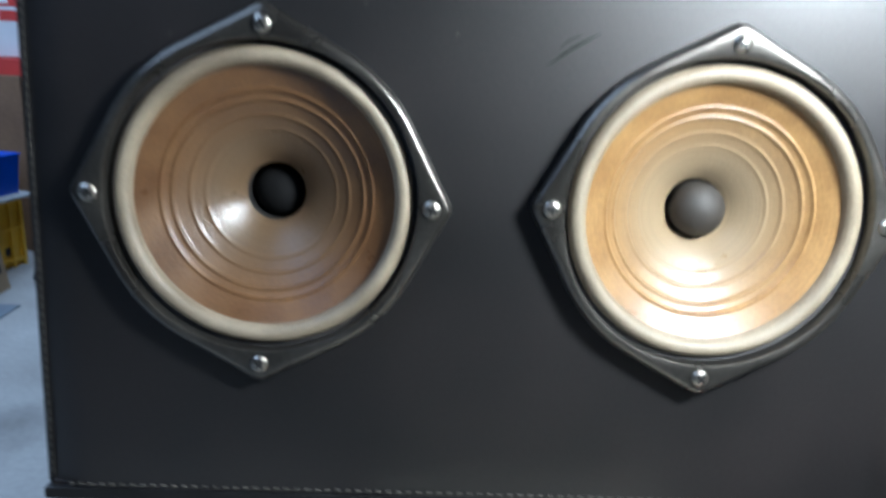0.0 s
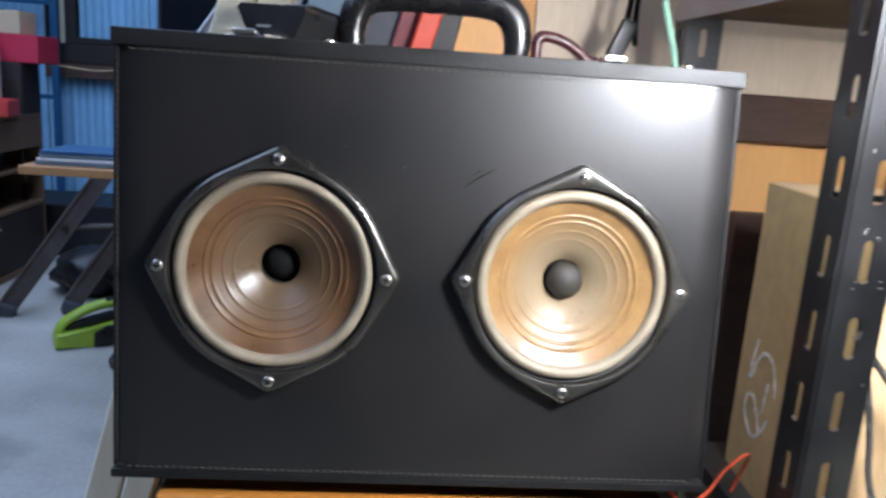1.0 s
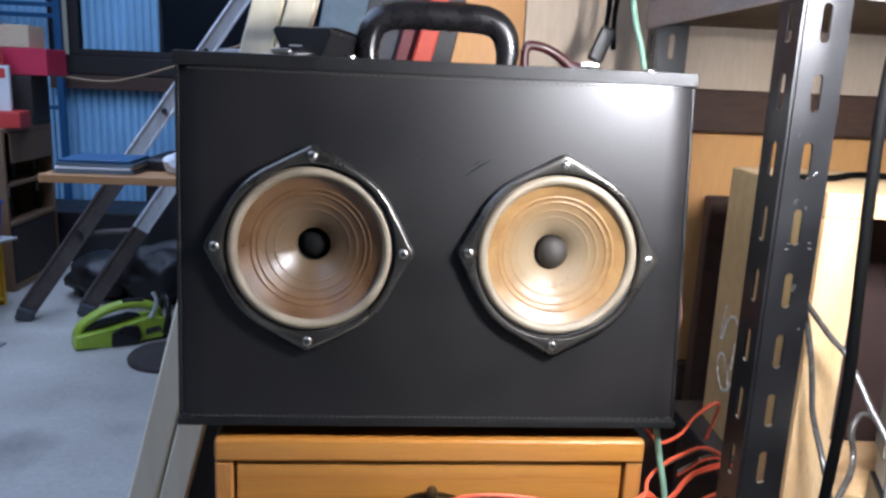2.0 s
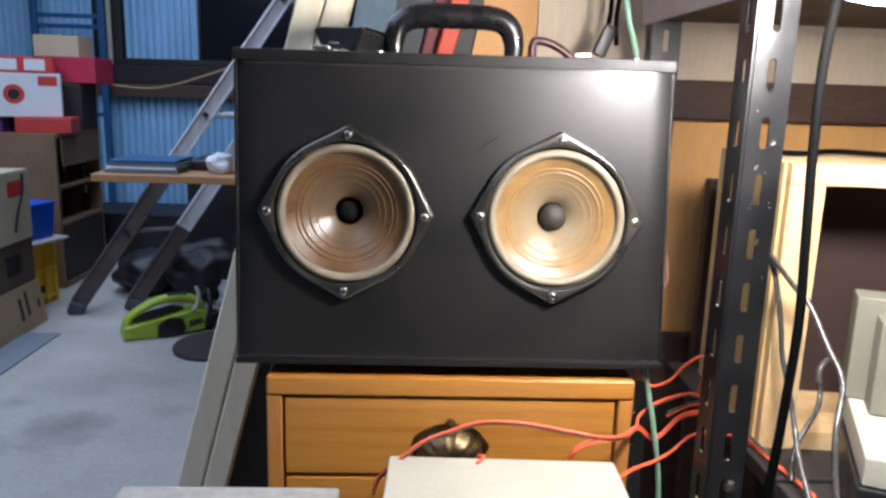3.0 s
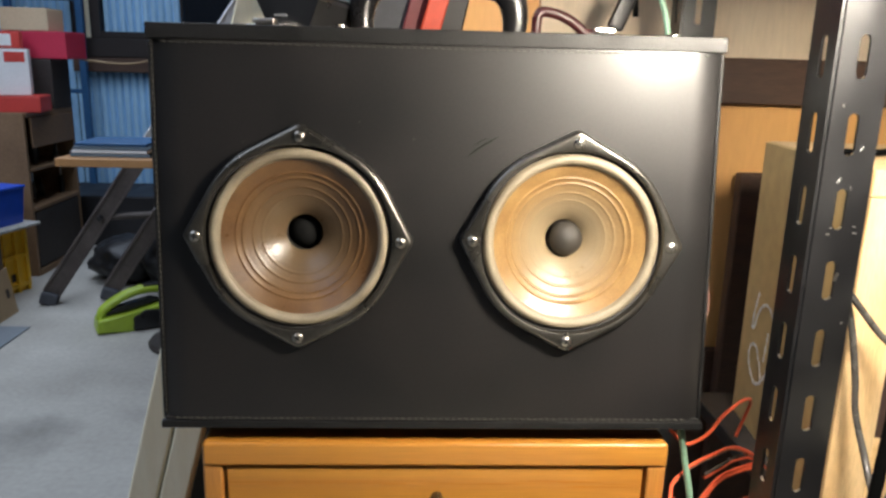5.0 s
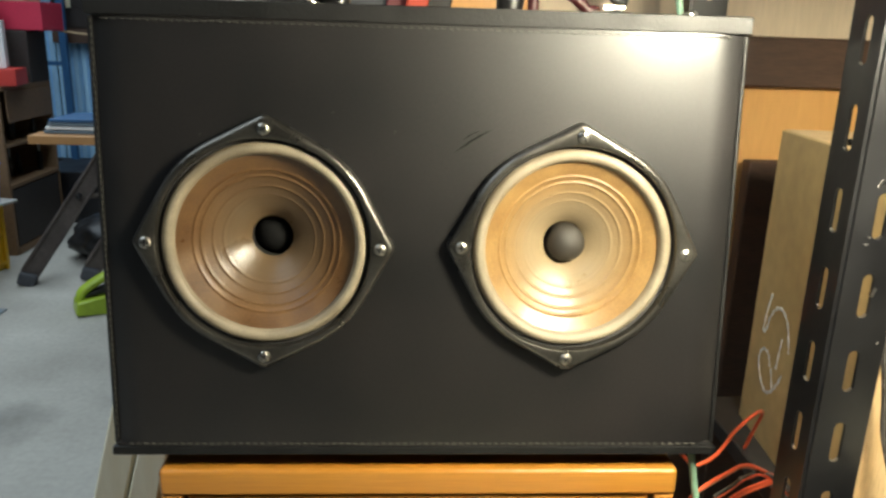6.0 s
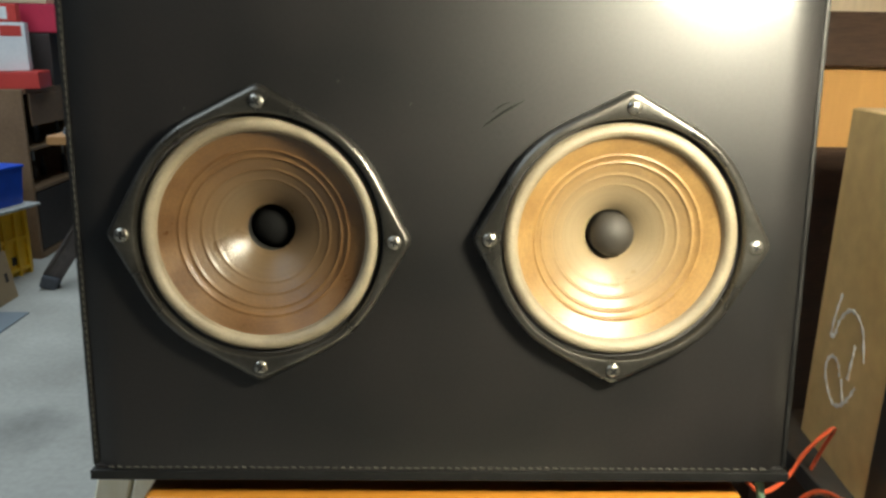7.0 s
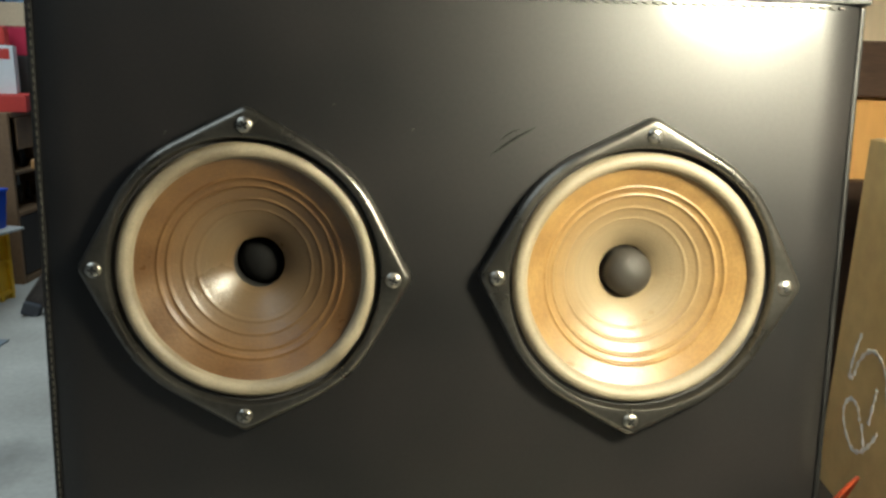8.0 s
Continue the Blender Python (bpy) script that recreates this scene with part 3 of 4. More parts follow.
chassis = tagged(thing("white_chassis", 0.052, -0.135, 0.30, 0, 0, -2), "white enamelled metal chassis standing before the drawers", "appliance")
part("housing", box(-0.112, 0.112, -0.09, 0.088, 0.004, 0.326, 0.004), WHITE, chassis, smooth=True)
part("lid", box(-0.114, 0.114, -0.092, 0.090, 0.3262, 0.3345, 0.003), WHITE, chassis, smooth=True)
for x in (-0.09, 0.09):
    part("foot", box(x - 0.01, x + 0.01, -0.07, 0.07, 0, 0.0038), BLACK_PLASTIC, chassis)
GREYBOARD = mat("grey_weathered_board", (0.38, 0.37, 0.34), 0.7, vary=0.14, scale=6, fine=70, bump=0.15, stretch=(8, 8, 1), second=(0.27, 0.26, 0.235))
step_box = tagged(thing("pale_crate", -0.135, -0.13, 0.30), "pale grey wooden crate beside the chassis", "crate")
part("body", box(-0.172, 0.026, -0.150, 0.046, 0.0, 0.309, 0.002), GREYBOARD, step_box)
part("lid", box(-0.176, 0.030, -0.154, 0.050, 0.3095, 0.320, 0.002), GREYBOARD, step_box)

# ---- boards leaning behind the case ----
PINE_BOARD = mat("planed_pine_board", (0.86, 0.80, 0.62), 0.5, vary=0.05, scale=4, fine=60, bump=0.1, stretch=(12, 12, 1), second=(0.80, 0.72, 0.52))
BLUEBOARD = mat("blue_grey_panel", (0.13, 0.18, 0.23), 0.6, vary=0.15, scale=5, fine=60)
SLATE = mat("slate_grey_panel", (0.065, 0.068, 0.08), 0.6, vary=0.15, scale=5, fine=60)
MAROON = mat("maroon_board", (0.16, 0.025, 0.03), 0.5, vary=0.15, scale=6, fine=80)
REDB = mat("orange_red_board", (0.58, 0.055, 0.014), 0.45, vary=0.12, scale=6, fine=80, second=(0.50, 0.045, 0.012))
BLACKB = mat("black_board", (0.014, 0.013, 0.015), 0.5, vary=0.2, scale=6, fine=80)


def leaning_board(x, y, width, thick, tilt, material, label, length=1.75):
    """A board on the floor whose left edge passes x at 1.07 m."""
    base = x - math.tan(radians(tilt)) * 1.07
    ob = tagged(thing("leaning_board", base, y, 0.0), label, "board", "boards leaning behind the case")
    lean = math.tan(radians(tilt))
    bm = bmesh.new()
    lift = 0.0
    pts = [(0, lift), (width, lift), (width + lean * length, length), (lean * length, length)]
    a = [bm.verts.new((px, 0, pz)) for px, pz in pts]
    b = [bm.verts.new((px, thick, pz)) for px, pz in pts]
    bm.faces.new(a)
    bm.faces.new(b)
    for i in range(4):
        bm.faces.new((a[i], a[(i + 1) % 4], b[(i + 1) % 4], b[i]))
    bmesh.ops.bevel(bm, geom=list(bm.edges), offset=0.002, segments=1, affect="EDGES")
    part("plank", bm, material, ob)
    return ob


leaning_board(-0.202, 0.250, 0.0345, 0.028, 14.8, PINE_BOARD, "pale pine board leaning beside another one")
leaning_board(-0.164, 0.248, 0.0320, 0.028, 14.8, PINE_BOARD, "pale pine board leaning, its edge in the lamp light")
leaning_board(-0.137, 0.285, 0.075, 0.02, 14.8, BLACKB, "short black board leaning behind the chest", length=0.95)
leaning_board(-0.145, 0.470, 0.062, 0.02, 10, BLUEBOARD, "blue-grey painted panel leaning upright")
leaning_board(-0.082, 0.475, 0.060, 0.02, 8, SLATE, "dark slate-grey panel leaning upright")
leaning_board(-0.030, 0.462, 0.040, 0.02, 15, MAROON, "maroon painted board leaning upright")
leaning_board(-0.006, 0.440, 0.026, 0.018, 15, REDB, "orange-red painted narrow board leaning upright")
leaning_board(0.012, 0.466, 0.036, 0.02, 12, BLACKB, "black board leaning upright")

plank = tagged(thing("dark_plank", 0.438, 0.455, 0.0), "dark stained plank standing against the plywood partition", "board")
part("plank_body", box(0.0, 0.14, 0.0, 0.022, 0.0, 0.868, 0.003), DARKWOOD, plank)

# ---- open-backed wooden loudspeaker box on the rack ----
CLOTH = mat("dark_brown_baffle", (0.040, 0.020, 0.017), 0.8, vary=0.2, scale=20, fine=500, bump=0.2)
CHALK = mat("white_chalk", (0.80, 0.78, 0.72), 0.9, vary=0.2, scale=80, fine=600)
wood_box = tagged(thing("loudspeaker_cabinet", 0.345, 0.010, 0.622, 0, 0, -5), "raw wooden loudspeaker cabinet with chalk writing, dark baffle", "speaker cabinet")


def build_wood_box():
    W, D, H = 0.42, 0.225, 0.313
    part("side_panel", box(0, 0.036, 0.0, D, 0.0, H - 0.0225, 0.001), RAWWOOD, wood_box)
    part("side_panel", box(W - 0.036, W, 0.0, D, 0.0, H - 0.0225, 0.001), RAWWOOD, wood_box)
    part("top_panel", box(0, W, 0.0, D, H - 0.022, H, 0.001), RAWWOOD, wood_box)
    part("bottom_panel", box(0.0365, W - 0.0365, 0.0, D, 0.0, 0.022, 0.001), RAWWOOD, wood_box)
    part("veneer", box(-0.0035, -0.0003, 0.012, D, 0.0, H - 0.001, 0.0005), BOXSIDE, wood_box, "brown side panel with chalk marks")
    part("baffle", box(0.0365, W - 0.0365, 0.120, 0.135, 0.0225, H - 0.0225), CLOTH, wood_box, "dark brown recessed baffle")
    # chalk strokes on the side
    bm = bmesh.new()
    strokes = [[(0.187, 0.154), (0.193, 0.135), (0.196, 0.112), (0.189, 0.116), (0.185, 0.129), (0.173, 0.143), (0.158, 0.146), (0.143, 0.136), (0.133, 0.112)],
               [(0.151, 0.120), (0.152, 0.109), (0.155, 0.087)],
               [(0.168, 0.083), (0.175, 0.093), (0.187, 0.095), (0.196, 0.085), (0.192, 0.070), (0.175, 0.056), (0.161, 0.059), (0.149, 0.071), (0.140, 0.086)],
               [(0.165, 0.083), (0.156, 0.065)]]
    for st in strokes:
        line = smooth_line([(-0.0036, yy, zz) for yy, zz in st], 6)
        add_tube(bm, line, [0.0018 + 0.0008 * math.sin(i * 1.7) for i in range(len(line))], 6)
    for v in bm.verts:
        v.co.x = -0.0036 + (v.co.x + 0.0036) * 0.25
    part("chalk_writing", bm, CHALK, wood_box, "white chalk scrawl")


build_wood_box()

# ---- amplifier on the rack ----
BEIGE = mat("beige_grey_cover", (0.185, 0.18, 0.14), 0.42, vary=0.08, scale=20, fine=300, bump=0.06)
amp = tagged(thing("valve_amplifier", 0.353, -0.162, 0.622, 0, 0, -24), "cream amplifier chassis with grey transformer covers on the rack shelf", "amplifier")
part("chassis", box(0.0, 0.25, 0.0, 0.178, 0.050, 0.078, 0.003), WHITE, amp, smooth=True)
part("base", box(-0.003, 0.253, -0.003, 0.181, 0.0, 0.0496, 0.002), BLACK_PLASTIC, amp, "black lower housing")
part("transformer_cover", box(0.014, 0.110, 0.100, 0.136, 0.0784, 0.172, 0.003), BEIGE, amp, "grey transformer cover", smooth=True)
part("transformer_cover", box(-0.004, 0.125, 0.140, 0.177, 0.0784, 0.186, 0.003), BEIGE, amp, "grey transformer cover", smooth=True)
part("lid_frame", box(0.020, 0.104, 0.104, 0.132, 0.1722, 0.1745, 0.001), WHITE, amp)
sw = part("toggle_switch", lathe([(0.006, 0.0), (0.006, -0.003), (0.003, -0.004)], 12, pose(0.030, 0.055, 0.078, -90), True), CHROME, amp, smooth=True)
part("lever", tube([(0.030, 0.055, 0.081), (0.032, 0.053, 0.089), (0.033, 0.052, 0.096)], 0.0016, 3, 8), CHROME, sw)

# ---- work lamp ----
GLOW = bpy.data.materials.new("lamp_glow")
GLOW.use_nodes = True
gb = GLOW.node_tree.nodes["Principled BSDF"]
gb.inputs["Emission Color"].default_value = (*LAMP_COLOUR, 1)
gb.inputs["Emission Strength"].default_value = LAMP_GLOW
lamp = tagged(thing("work_lamp", *LAMP), "lit frosted work lamp fixed before the upper rack shelf", "lamp")
along = pose(0, 0, 0, 0, 0, -90)
bulb = [(max(0.003, LAMP_RADIUS * math.sin(math.pi * i / 20) ** 0.6), LAMP_LENGTH * (0.5 - 0.5 * math.cos(math.pi * i / 20))) for i in range(21)]
part("bulb", lathe(bulb, 32, along, True), GLOW, lamp, "glowing frosted bulb", smooth=True)
for x0, x1 in ((-0.007, -0.001), (LAMP_LENGTH + 0.001, LAMP_LENGTH + 0.007)):
    part("end_cap", box(x0, x1, -0.012, 0.012, -0.008, 0.050, 0.003), BLACK_PLASTIC, lamp)
part("housing", box(-0.007, LAMP_LENGTH + 0.007, -0.018, 0.018, 0.0505, 0.070, 0.004), GALV, lamp, "grey lamp housing")
part("arm", box(0.096, 0.112, 0.0185, 0.1895, 0.054, 0.060, 0.001), GALV, lamp)
part("hook", box(0.096, 0.112, 0.1855, 0.1895, 0.012, 0.0535, 0.001), GALV, lamp)
CORD = mat("black_rubber_cord", (0.0015, 0.0015, 0.0015), 0.75, vary=0.1, scale=60, fine=500, bump=0.05, spec=0.06)


def cable(name, points, r, material, label, category="cable", steps=8, n=8):
    ob = part(name, tube(points, r, steps, n), material, None, smooth=True, limit=80)
    return tagged(ob, label, category)


cord = tagged(thing("lamp_cord", 0.300, -0.120, 0.0), "black rubber lamp cord hanging beside the rack", "cord")
part("sheath", tube([(0.018, -0.118, 1.158), (0.018, -0.060, 1.162), (0.012, -0.012, 1.15), (0.002, 0.0, 1.10), (-0.006, 0.0, 1.03), (-0.005, 0.0, 0.95), (-0.001, 0.0, 0.87), (0.002, 0.0, 0.80), (-0.001, 0.002, 0.70), (-0.004, 0.004, 0.62), (-0.006, 0.0, 0.45), (0.0, -0.03, 0.1), (0.02, -0.05, 0.004)], 0.0042, 8, 10), CORD, cord, smooth=True)
part("strain_relief", tube([(0.018, -0.122, 1.158), (0.018, -0.106, 1.158)], 0.0062, 0, 10), BLACK_PLASTIC, cord, smooth=True)

# ---- cables round the case ----
GREENW = mat("pale_green_cord", (0.20, 0.34, 0.24), 0.5, vary=0.1, scale=60, fine=300)
REDW = mat("orange_red_wire", (0.72, 0.12, 0.05), 0.4, vary=0.1, scale=60, fine=300)
BROWNW = mat("clear_brown_wire", (0.22, 0.12, 0.09), 0.35, vary=0.1, scale=60, fine=300)
GREYW = mat("grey_cable", (0.070, 0.066, 0.062), 0.25, vary=0.12, scale=60, fine=300)
cable("green_cord", [(0.178, 0.175, 1.35), (0.186, 0.172, 1.22), (0.205, 0.17, 1.10), (0.222, 0.165, 1.03), (0.232, 0.16, 0.9), (0.226, 0.10, 0.76), (0.214, 0.02, 0.715), (0.220, 0.015, 0.68), (0.227, 0.01, 0.643), (0.239, 0.01, 0.569), (0.242, 0.01, 0.45), (0.245, 0.03, 0.30), (0.28, 0.05, 0.0)], 0.0030, GREENW, "pale green cord hanging behind the case")


def twin(points, label, spread=(0, 0.0, 0.0028), r=0.0013, mats=None):
    mats = mats or (REDW, BROWNW)
    ob = tagged(thing("speaker_wire", *points[0]), label, "wire", "loose speaker wires")
    o = Vector(points[0])
    for k, m in enumerate(mats):
        part("strand", tube([Vector(p) - o + Vector(spread) * k for p in points], r, 8, 8), m, ob, smooth=True, limit=80)
    return ob


twin([(-0.074, -0.05, 0.598), (-0.069, -0.05, 0.614), (-0.055, -0.05, 0.628), (-0.027, -0.05, 0.653), (0.007, -0.05, 0.668), (0.035, -0.05, 0.676), (0.075, -0.05, 0.675), (0.121, -0.05, 0.667), (0.155, -0.05, 0.661), (0.184, -0.03, 0.653), (0.201, -0.01, 0.655), (0.210, 0.01, 0.658), (0.231, 0.03, 0.662), (0.259, 0.05, 0.663), (0.296, 0.08, 0.655), (0.34, 0.11, 0.6245)], "red and brown twin wire looped before the drawers", spread=(0, 0.001, -0.0026), r=0.0016)
twin([(0.118, -0.035, 0.600), (0.122, -0.035, 0.612), (0.131, -0.035, 0.635), (0.145, -0.035, 0.645), (0.159, -0.035, 0.649), (0.184, -0.02, 0.645), (0.206, 0.0, 0.646), (0.227, 0.02, 0.626), (0.243, 0.03, 0.624), (0.268, 0.05, 0.635), (0.293, 0.07, 0.633), (0.334, 0.10, 0.6245)], "orange-red wire bent up beside the drawers", mats=(REDW, REDW), r=0.0017, spread=(0, 0.0005, 0.0034))
twin([(0.029, -0.06, 0.6365), (0.035, -0.055, 0.639), (0.036, -0.05, 0.639), (0.030, -0.044, 0.632), (0.028, -0.041, 0.60)], "short orange wire over the white chassis", mats=(REDW,), r=0.0018)
twin([(0.205, 0.03, 0.7065), (0.219, 0.034, 0.690), (0.232, 0.04, 0.680), (0.258, 0.06, 0.679), (0.280, 0.08, 0.688), (0.306, 0.10, 0.694), (0.33, 0.13, 0.68), (0.335, 0.15, 0.65), (0.334, 0.16, 0.6245)], "orange-red wire from the case to the rack", mats=(REDW,), r=0.0017)
twin([(0.159, -0.05, 0.600), (0.170, -0.04, 0.603), (0.196, -0.02, 0.608), (0.226, 0.0, 0.608), (0.250, 0.015, 0.612), (0.277, 0.03, 0.6245), (0.31, 0.04, 0.6245), (0.335, 0.02, 0.6245), (0.345, -0.04, 0.6245), (0.352, -0.10, 0.6245)], "orange-red wire lying across the rack shelf", mats=(REDW, REDW), r=0.0017, spread=(0.002, 0.003, 0))
twin([(0.255, 0.05, 0.640), (0.274, 0.06, 0.644), (0.296, 0.08, 0.641), (0.325, 0.10, 0.632), (0.330, 0.06, 0.635), (0.334, 0.02, 0.632), (0.345, -0.02, 0.6245)], "loose loop of red wire beside the post", mats=(REDW, GREYW), r=0.0018)
twin([(0.226, 0.060, 0.84), (0.236, 0.058, 0.835), (0.241, 0.055, 0.82), (0.240, 0.05, 0.80), (0.230, 0.045, 0.785), (0.223, 0.045, 0.782)], "short wire loop at the side of the case", mats=(BROWNW,), r=0.0012)
twin([(0.2225, 0.045, 0.842), (0.227, 0.042, 0.838), (0.229, 0.04, 0.82), (0.2225, 0.036, 0.81)], "short red wire at the side of the case", mats=(REDW,), r=0.0015)
for pts in ([(0.317, -0.02, 0.847), (0.333, -0.02, 0.829), (0.349, -0.02, 0.811), (0.360, -0.03, 0.797), (0.366, -0.06, 0.765), (0.368, -0.09, 0.738), (0.350, -0.12, 0.703), (0.345, -0.14, 0.66), (0.345, -0.16, 0.6252)],
            [(0.315, -0.015, 0.850), (0.325, -0.01, 0.839), (0.336, -0.01, 0.803), (0.344, -0.01, 0.766), (0.348, -0.012, 0.736), (0.352, -0.03, 0.70), (0.345, -0.06, 0.677), (0.342, -0.08, 0.655), (0.338, -0.12, 0.6252)],
            [(0.45, 0.006, 0.6252), (0.45, 0.008, 0.66), (0.43, 0.010, 0.715), (0.408, 0.006, 0.727), (0.395, -0.002, 0.715), (0.396, -0.008, 0.695), (0.388, -0.02, 0.681), (0.370, -0.035, 0.667), (0.352, -0.05, 0.645), (0.343, -0.07, 0.6252)]):
    cable("grey_cable", pts, 0.0028, GREYW, "grey twin cable hanging before the wooden cabinet")
cable("black_cable", [(0.36, 0.12, 0.938), (0.40, 0.10, 0.939), (0.46, 0.14, 0.9395), (0.52, 0.10, 0.9395), (0.60, 0.13, 0.9395)], 0.003, CORD, "black cable lying on top of the wooden cabinet")

plug = tagged(thing("hanging_plug", 0.225, 0.36, 1.068), "black mains plug hanging on its cord", "plug")
part("cord", tube([(0.006, 0, 0.028), (0.008, 0, 0.06), (0.004, 0, 0.15), (0.012, 0, 0.30), (0.02, 0.03, 0.5), (0.035, 0.14, 0.55)], 0.0035, 6, 8), CORD, plug)
part("cord", tube([(0.024, 0.02, 0.0), (0.022, 0.02, 0.05), (0.035, 0.02, 0.15), (0.02, 0.02, 0.30), (0.02, 0.05, 0.5), (0.035, 0.14, 0.56)], 0.0035, 6, 8), CORD, plug)
part("plug_body", box(-0.010, 0.010, -0.006, 0.006, -0.018, 0.028, 0.004, m=pose(0, 0, 0, 0, 22, 0)), BLACK_PLASTIC, plug, smooth=True)
LOOPRED = mat("dark_red_grip", (0.05, 0.007, 0.008), 0.45, vary=0.2, scale=60, fine=400)
loop = tagged(thing("red_tool_handle", 0.128, 0.20, 0.84), "dark red looped tool handle standing behind the case", "tool")
part("grip", tube([(-0.027, 0, 0.0), (-0.028, 0, 0.19), (-0.027, 0, 0.214), (-0.020, 0, 0.219), (0.0, 0, 0.214), (0.020, 0, 0.200), (0.033, 0, 0.178), (0.036, 0, 0.0)], 0.0050, 8, 10), LOOPRED, loop, smooth=True)
part("stem", box(-0.006, 0.006, -0.004, 0.004, -0.54, 0.002, 0.002), BLACK_PLASTIC, loop)
part("crossbar", box(-0.04, 0.04, -0.005, 0.005, -0.004, 0.010, 0.002), BLACK_PLASTIC, loop)
part("base_plate", box(-0.05, 0.05, -0.05, 0.05, -0.84, -0.535, 0.004), BLACK_PLASTIC, loop)

# ---- far side of the garage ----
BROWN = mat("brown_chipboard", (0.25, 0.155, 0.085), 0.65, vary=0.15, scale=5, fine=80, second=(0.19, 0.115, 0.06))
KRAFT = mat("kraft_cardboard", (0.40, 0.29, 0.17), 0.75, vary=0.12, scale=6, fine=120, second=(0.33, 0.23, 0.13))
CARTON = mat("beige_carton", (0.50, 0.43, 0.29), 0.75, vary=0.1, scale=6, fine=120)
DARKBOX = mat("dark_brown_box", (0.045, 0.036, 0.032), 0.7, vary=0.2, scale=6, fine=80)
REDBOX = mat("red_cardboard", (0.55, 0.045, 0.035), 0.55, vary=0.1, scale=8, fine=100)
PINKBOX = mat("crimson_cardboard", (0.50, 0.03, 0.075), 0.55, vary=0.1, scale=8, fine=100)
WHITEBOX = mat("white_carton", (0.70, 0.72, 0.74), 0.55, vary=0.06, scale=8, fine=100)
BLUEP = mat("blue_plastic", (0.02, 0.09, 0.62), 0.4, vary=0.1, scale=20, fine=200, bump=0.05)
YELP = mat("yellow_plastic", (0.85, 0.50, 0.02), 0.42, vary=0.1, scale=20, fine=200, bump=0.05)
PAPER = mat("newspaper", (0.58, 0.57, 0.53), 0.8, vary=0.25, scale=60, fine=300, second=(0.35, 0.35, 0.34))
LIME = mat("lime_green_plastic", (0.36, 0.50, 0.035), 0.4, vary=0.1, scale=25, fine=200, bump=0.05)
ALU = mat("aluminium", (0.72, 0.74, 0.76), 0.42, metal=0.4, vary=0.1, scale=30, fine=200, bump=0.05, stretch=(1, 1, 0.2))
OLDWOOD = mat("grey_old_timber", (0.13, 0.102, 0.088), 0.75, vary=0.2, scale=6, fine=90, bump=0.2, second=(0.075, 0.06, 0.05))
ORANGEWOOD = mat("orange_bench_board", (0.46, 0.24, 0.09), 0.5, vary=0.15, scale=5, fine=70, stretch=(1, 8, 8))
MAT = mat("grey_rubber_mat", (0.22, 0.25, 0.28), 0.8, vary=0.12, scale=10, fine=160)
BLUESTEEL = mat("blue_painted_steel", (0.025, 0.10, 0.24), 0.45, vary=0.12, scale=15, fine=150)
FRAMEW = mat("dark_window_frame", (0.024, 0.017, 0.015), 0.6, vary=0.2, scale=8, fine=80)
GLASS = bpy.data.materials.new("window_glass")
GLASS.use_nodes = True
g = GLASS.node_tree.nodes["Principled BSDF"]
g.inputs["Base Color"].default_value = (0.010, 0.013, 0.018, 1)
g.inputs["Roughness"].default_value = 0.12

window = tagged(thing("window_1", -2.28, 5.0, 0.98), "dark timber window frame with one corrugated and one dark pane", "window", kind="structure")
part("window_sill", box(-0.06, 2.3, -0.06, 0.0, 0.0, 0.13, 0.006), FRAMEW, window)
part("window_frame", box(0.022, 0.090, -0.045, 0.0, 0.131, 1.5, 0.004), FRAMEW, window)
part("window_frame", box(0.091, 2.3, -0.045, 0.0, 0.131, 0.175, 0.004), FRAMEW, window)
part("window_frame", box(0.640, 0.655, -0.040, -0.013, 0.176, 1.5, 0.003), FRAMEW, window)
part("trim", box(-0.016, 0.0215, -0.030, 0.0, 0.131, 1.5, 0.003), PINE_BOARD, window, "pale timber strip")
part("pane", corrugated(0.091, 0.655, 0.176, 1.5, 0.0), SHEET, window, "ribbed pale sheet behind the pane", smooth=True)
part("pane", box(0.656, 2.3, -0.012, -0.006, 0.176, 1.5), GLASS, window, "dark glass pane")
part("ledge", box(-0.10, 2.3, -0.09, 0.0, -0.10, -0.003, 0.006), DARKWOOD, window, "brown timber ledge")
part("ground_sill", box(-1.3, 2.1, -0.04, 0.03, -0.98, -0.90, 0.004), FRAMEW, window)
frame_rack = tagged(thing("blue_pipe_frame", -2.485, 4.8, 0.0), "blue painted steel pipe frame standing at the back wall", "frame")
for x in (-0.24, 0.225):
    part("upright", box(x - 0.022, x + 0.022, -0.022, 0.022, 0, 2.3, 0.006), BLUESTEEL, frame_rack)
for z in (1.355, 1.425, 0.75):
    part("rail", box(-0.217, 0.202, -0.014, 0.014, z - 0.014, z + 0.014, 0.004), BLUESTEEL, frame_rack)
cable("sagging_cable", [(-1.80, 3.34, 1.0), (-1.78, 3.5, 0.985), (-1.75, 3.7, 0.965), (-1.55, 3.65, 0.955), (-1.35, 3.5, 0.985), (-1.12, 3.3, 1.04), (-0.95, 3.2, 1.09), (-0.7, 3.2, 1.18)], 0.0055, KRAFT, "pale brown cable sagging before the window ledge")

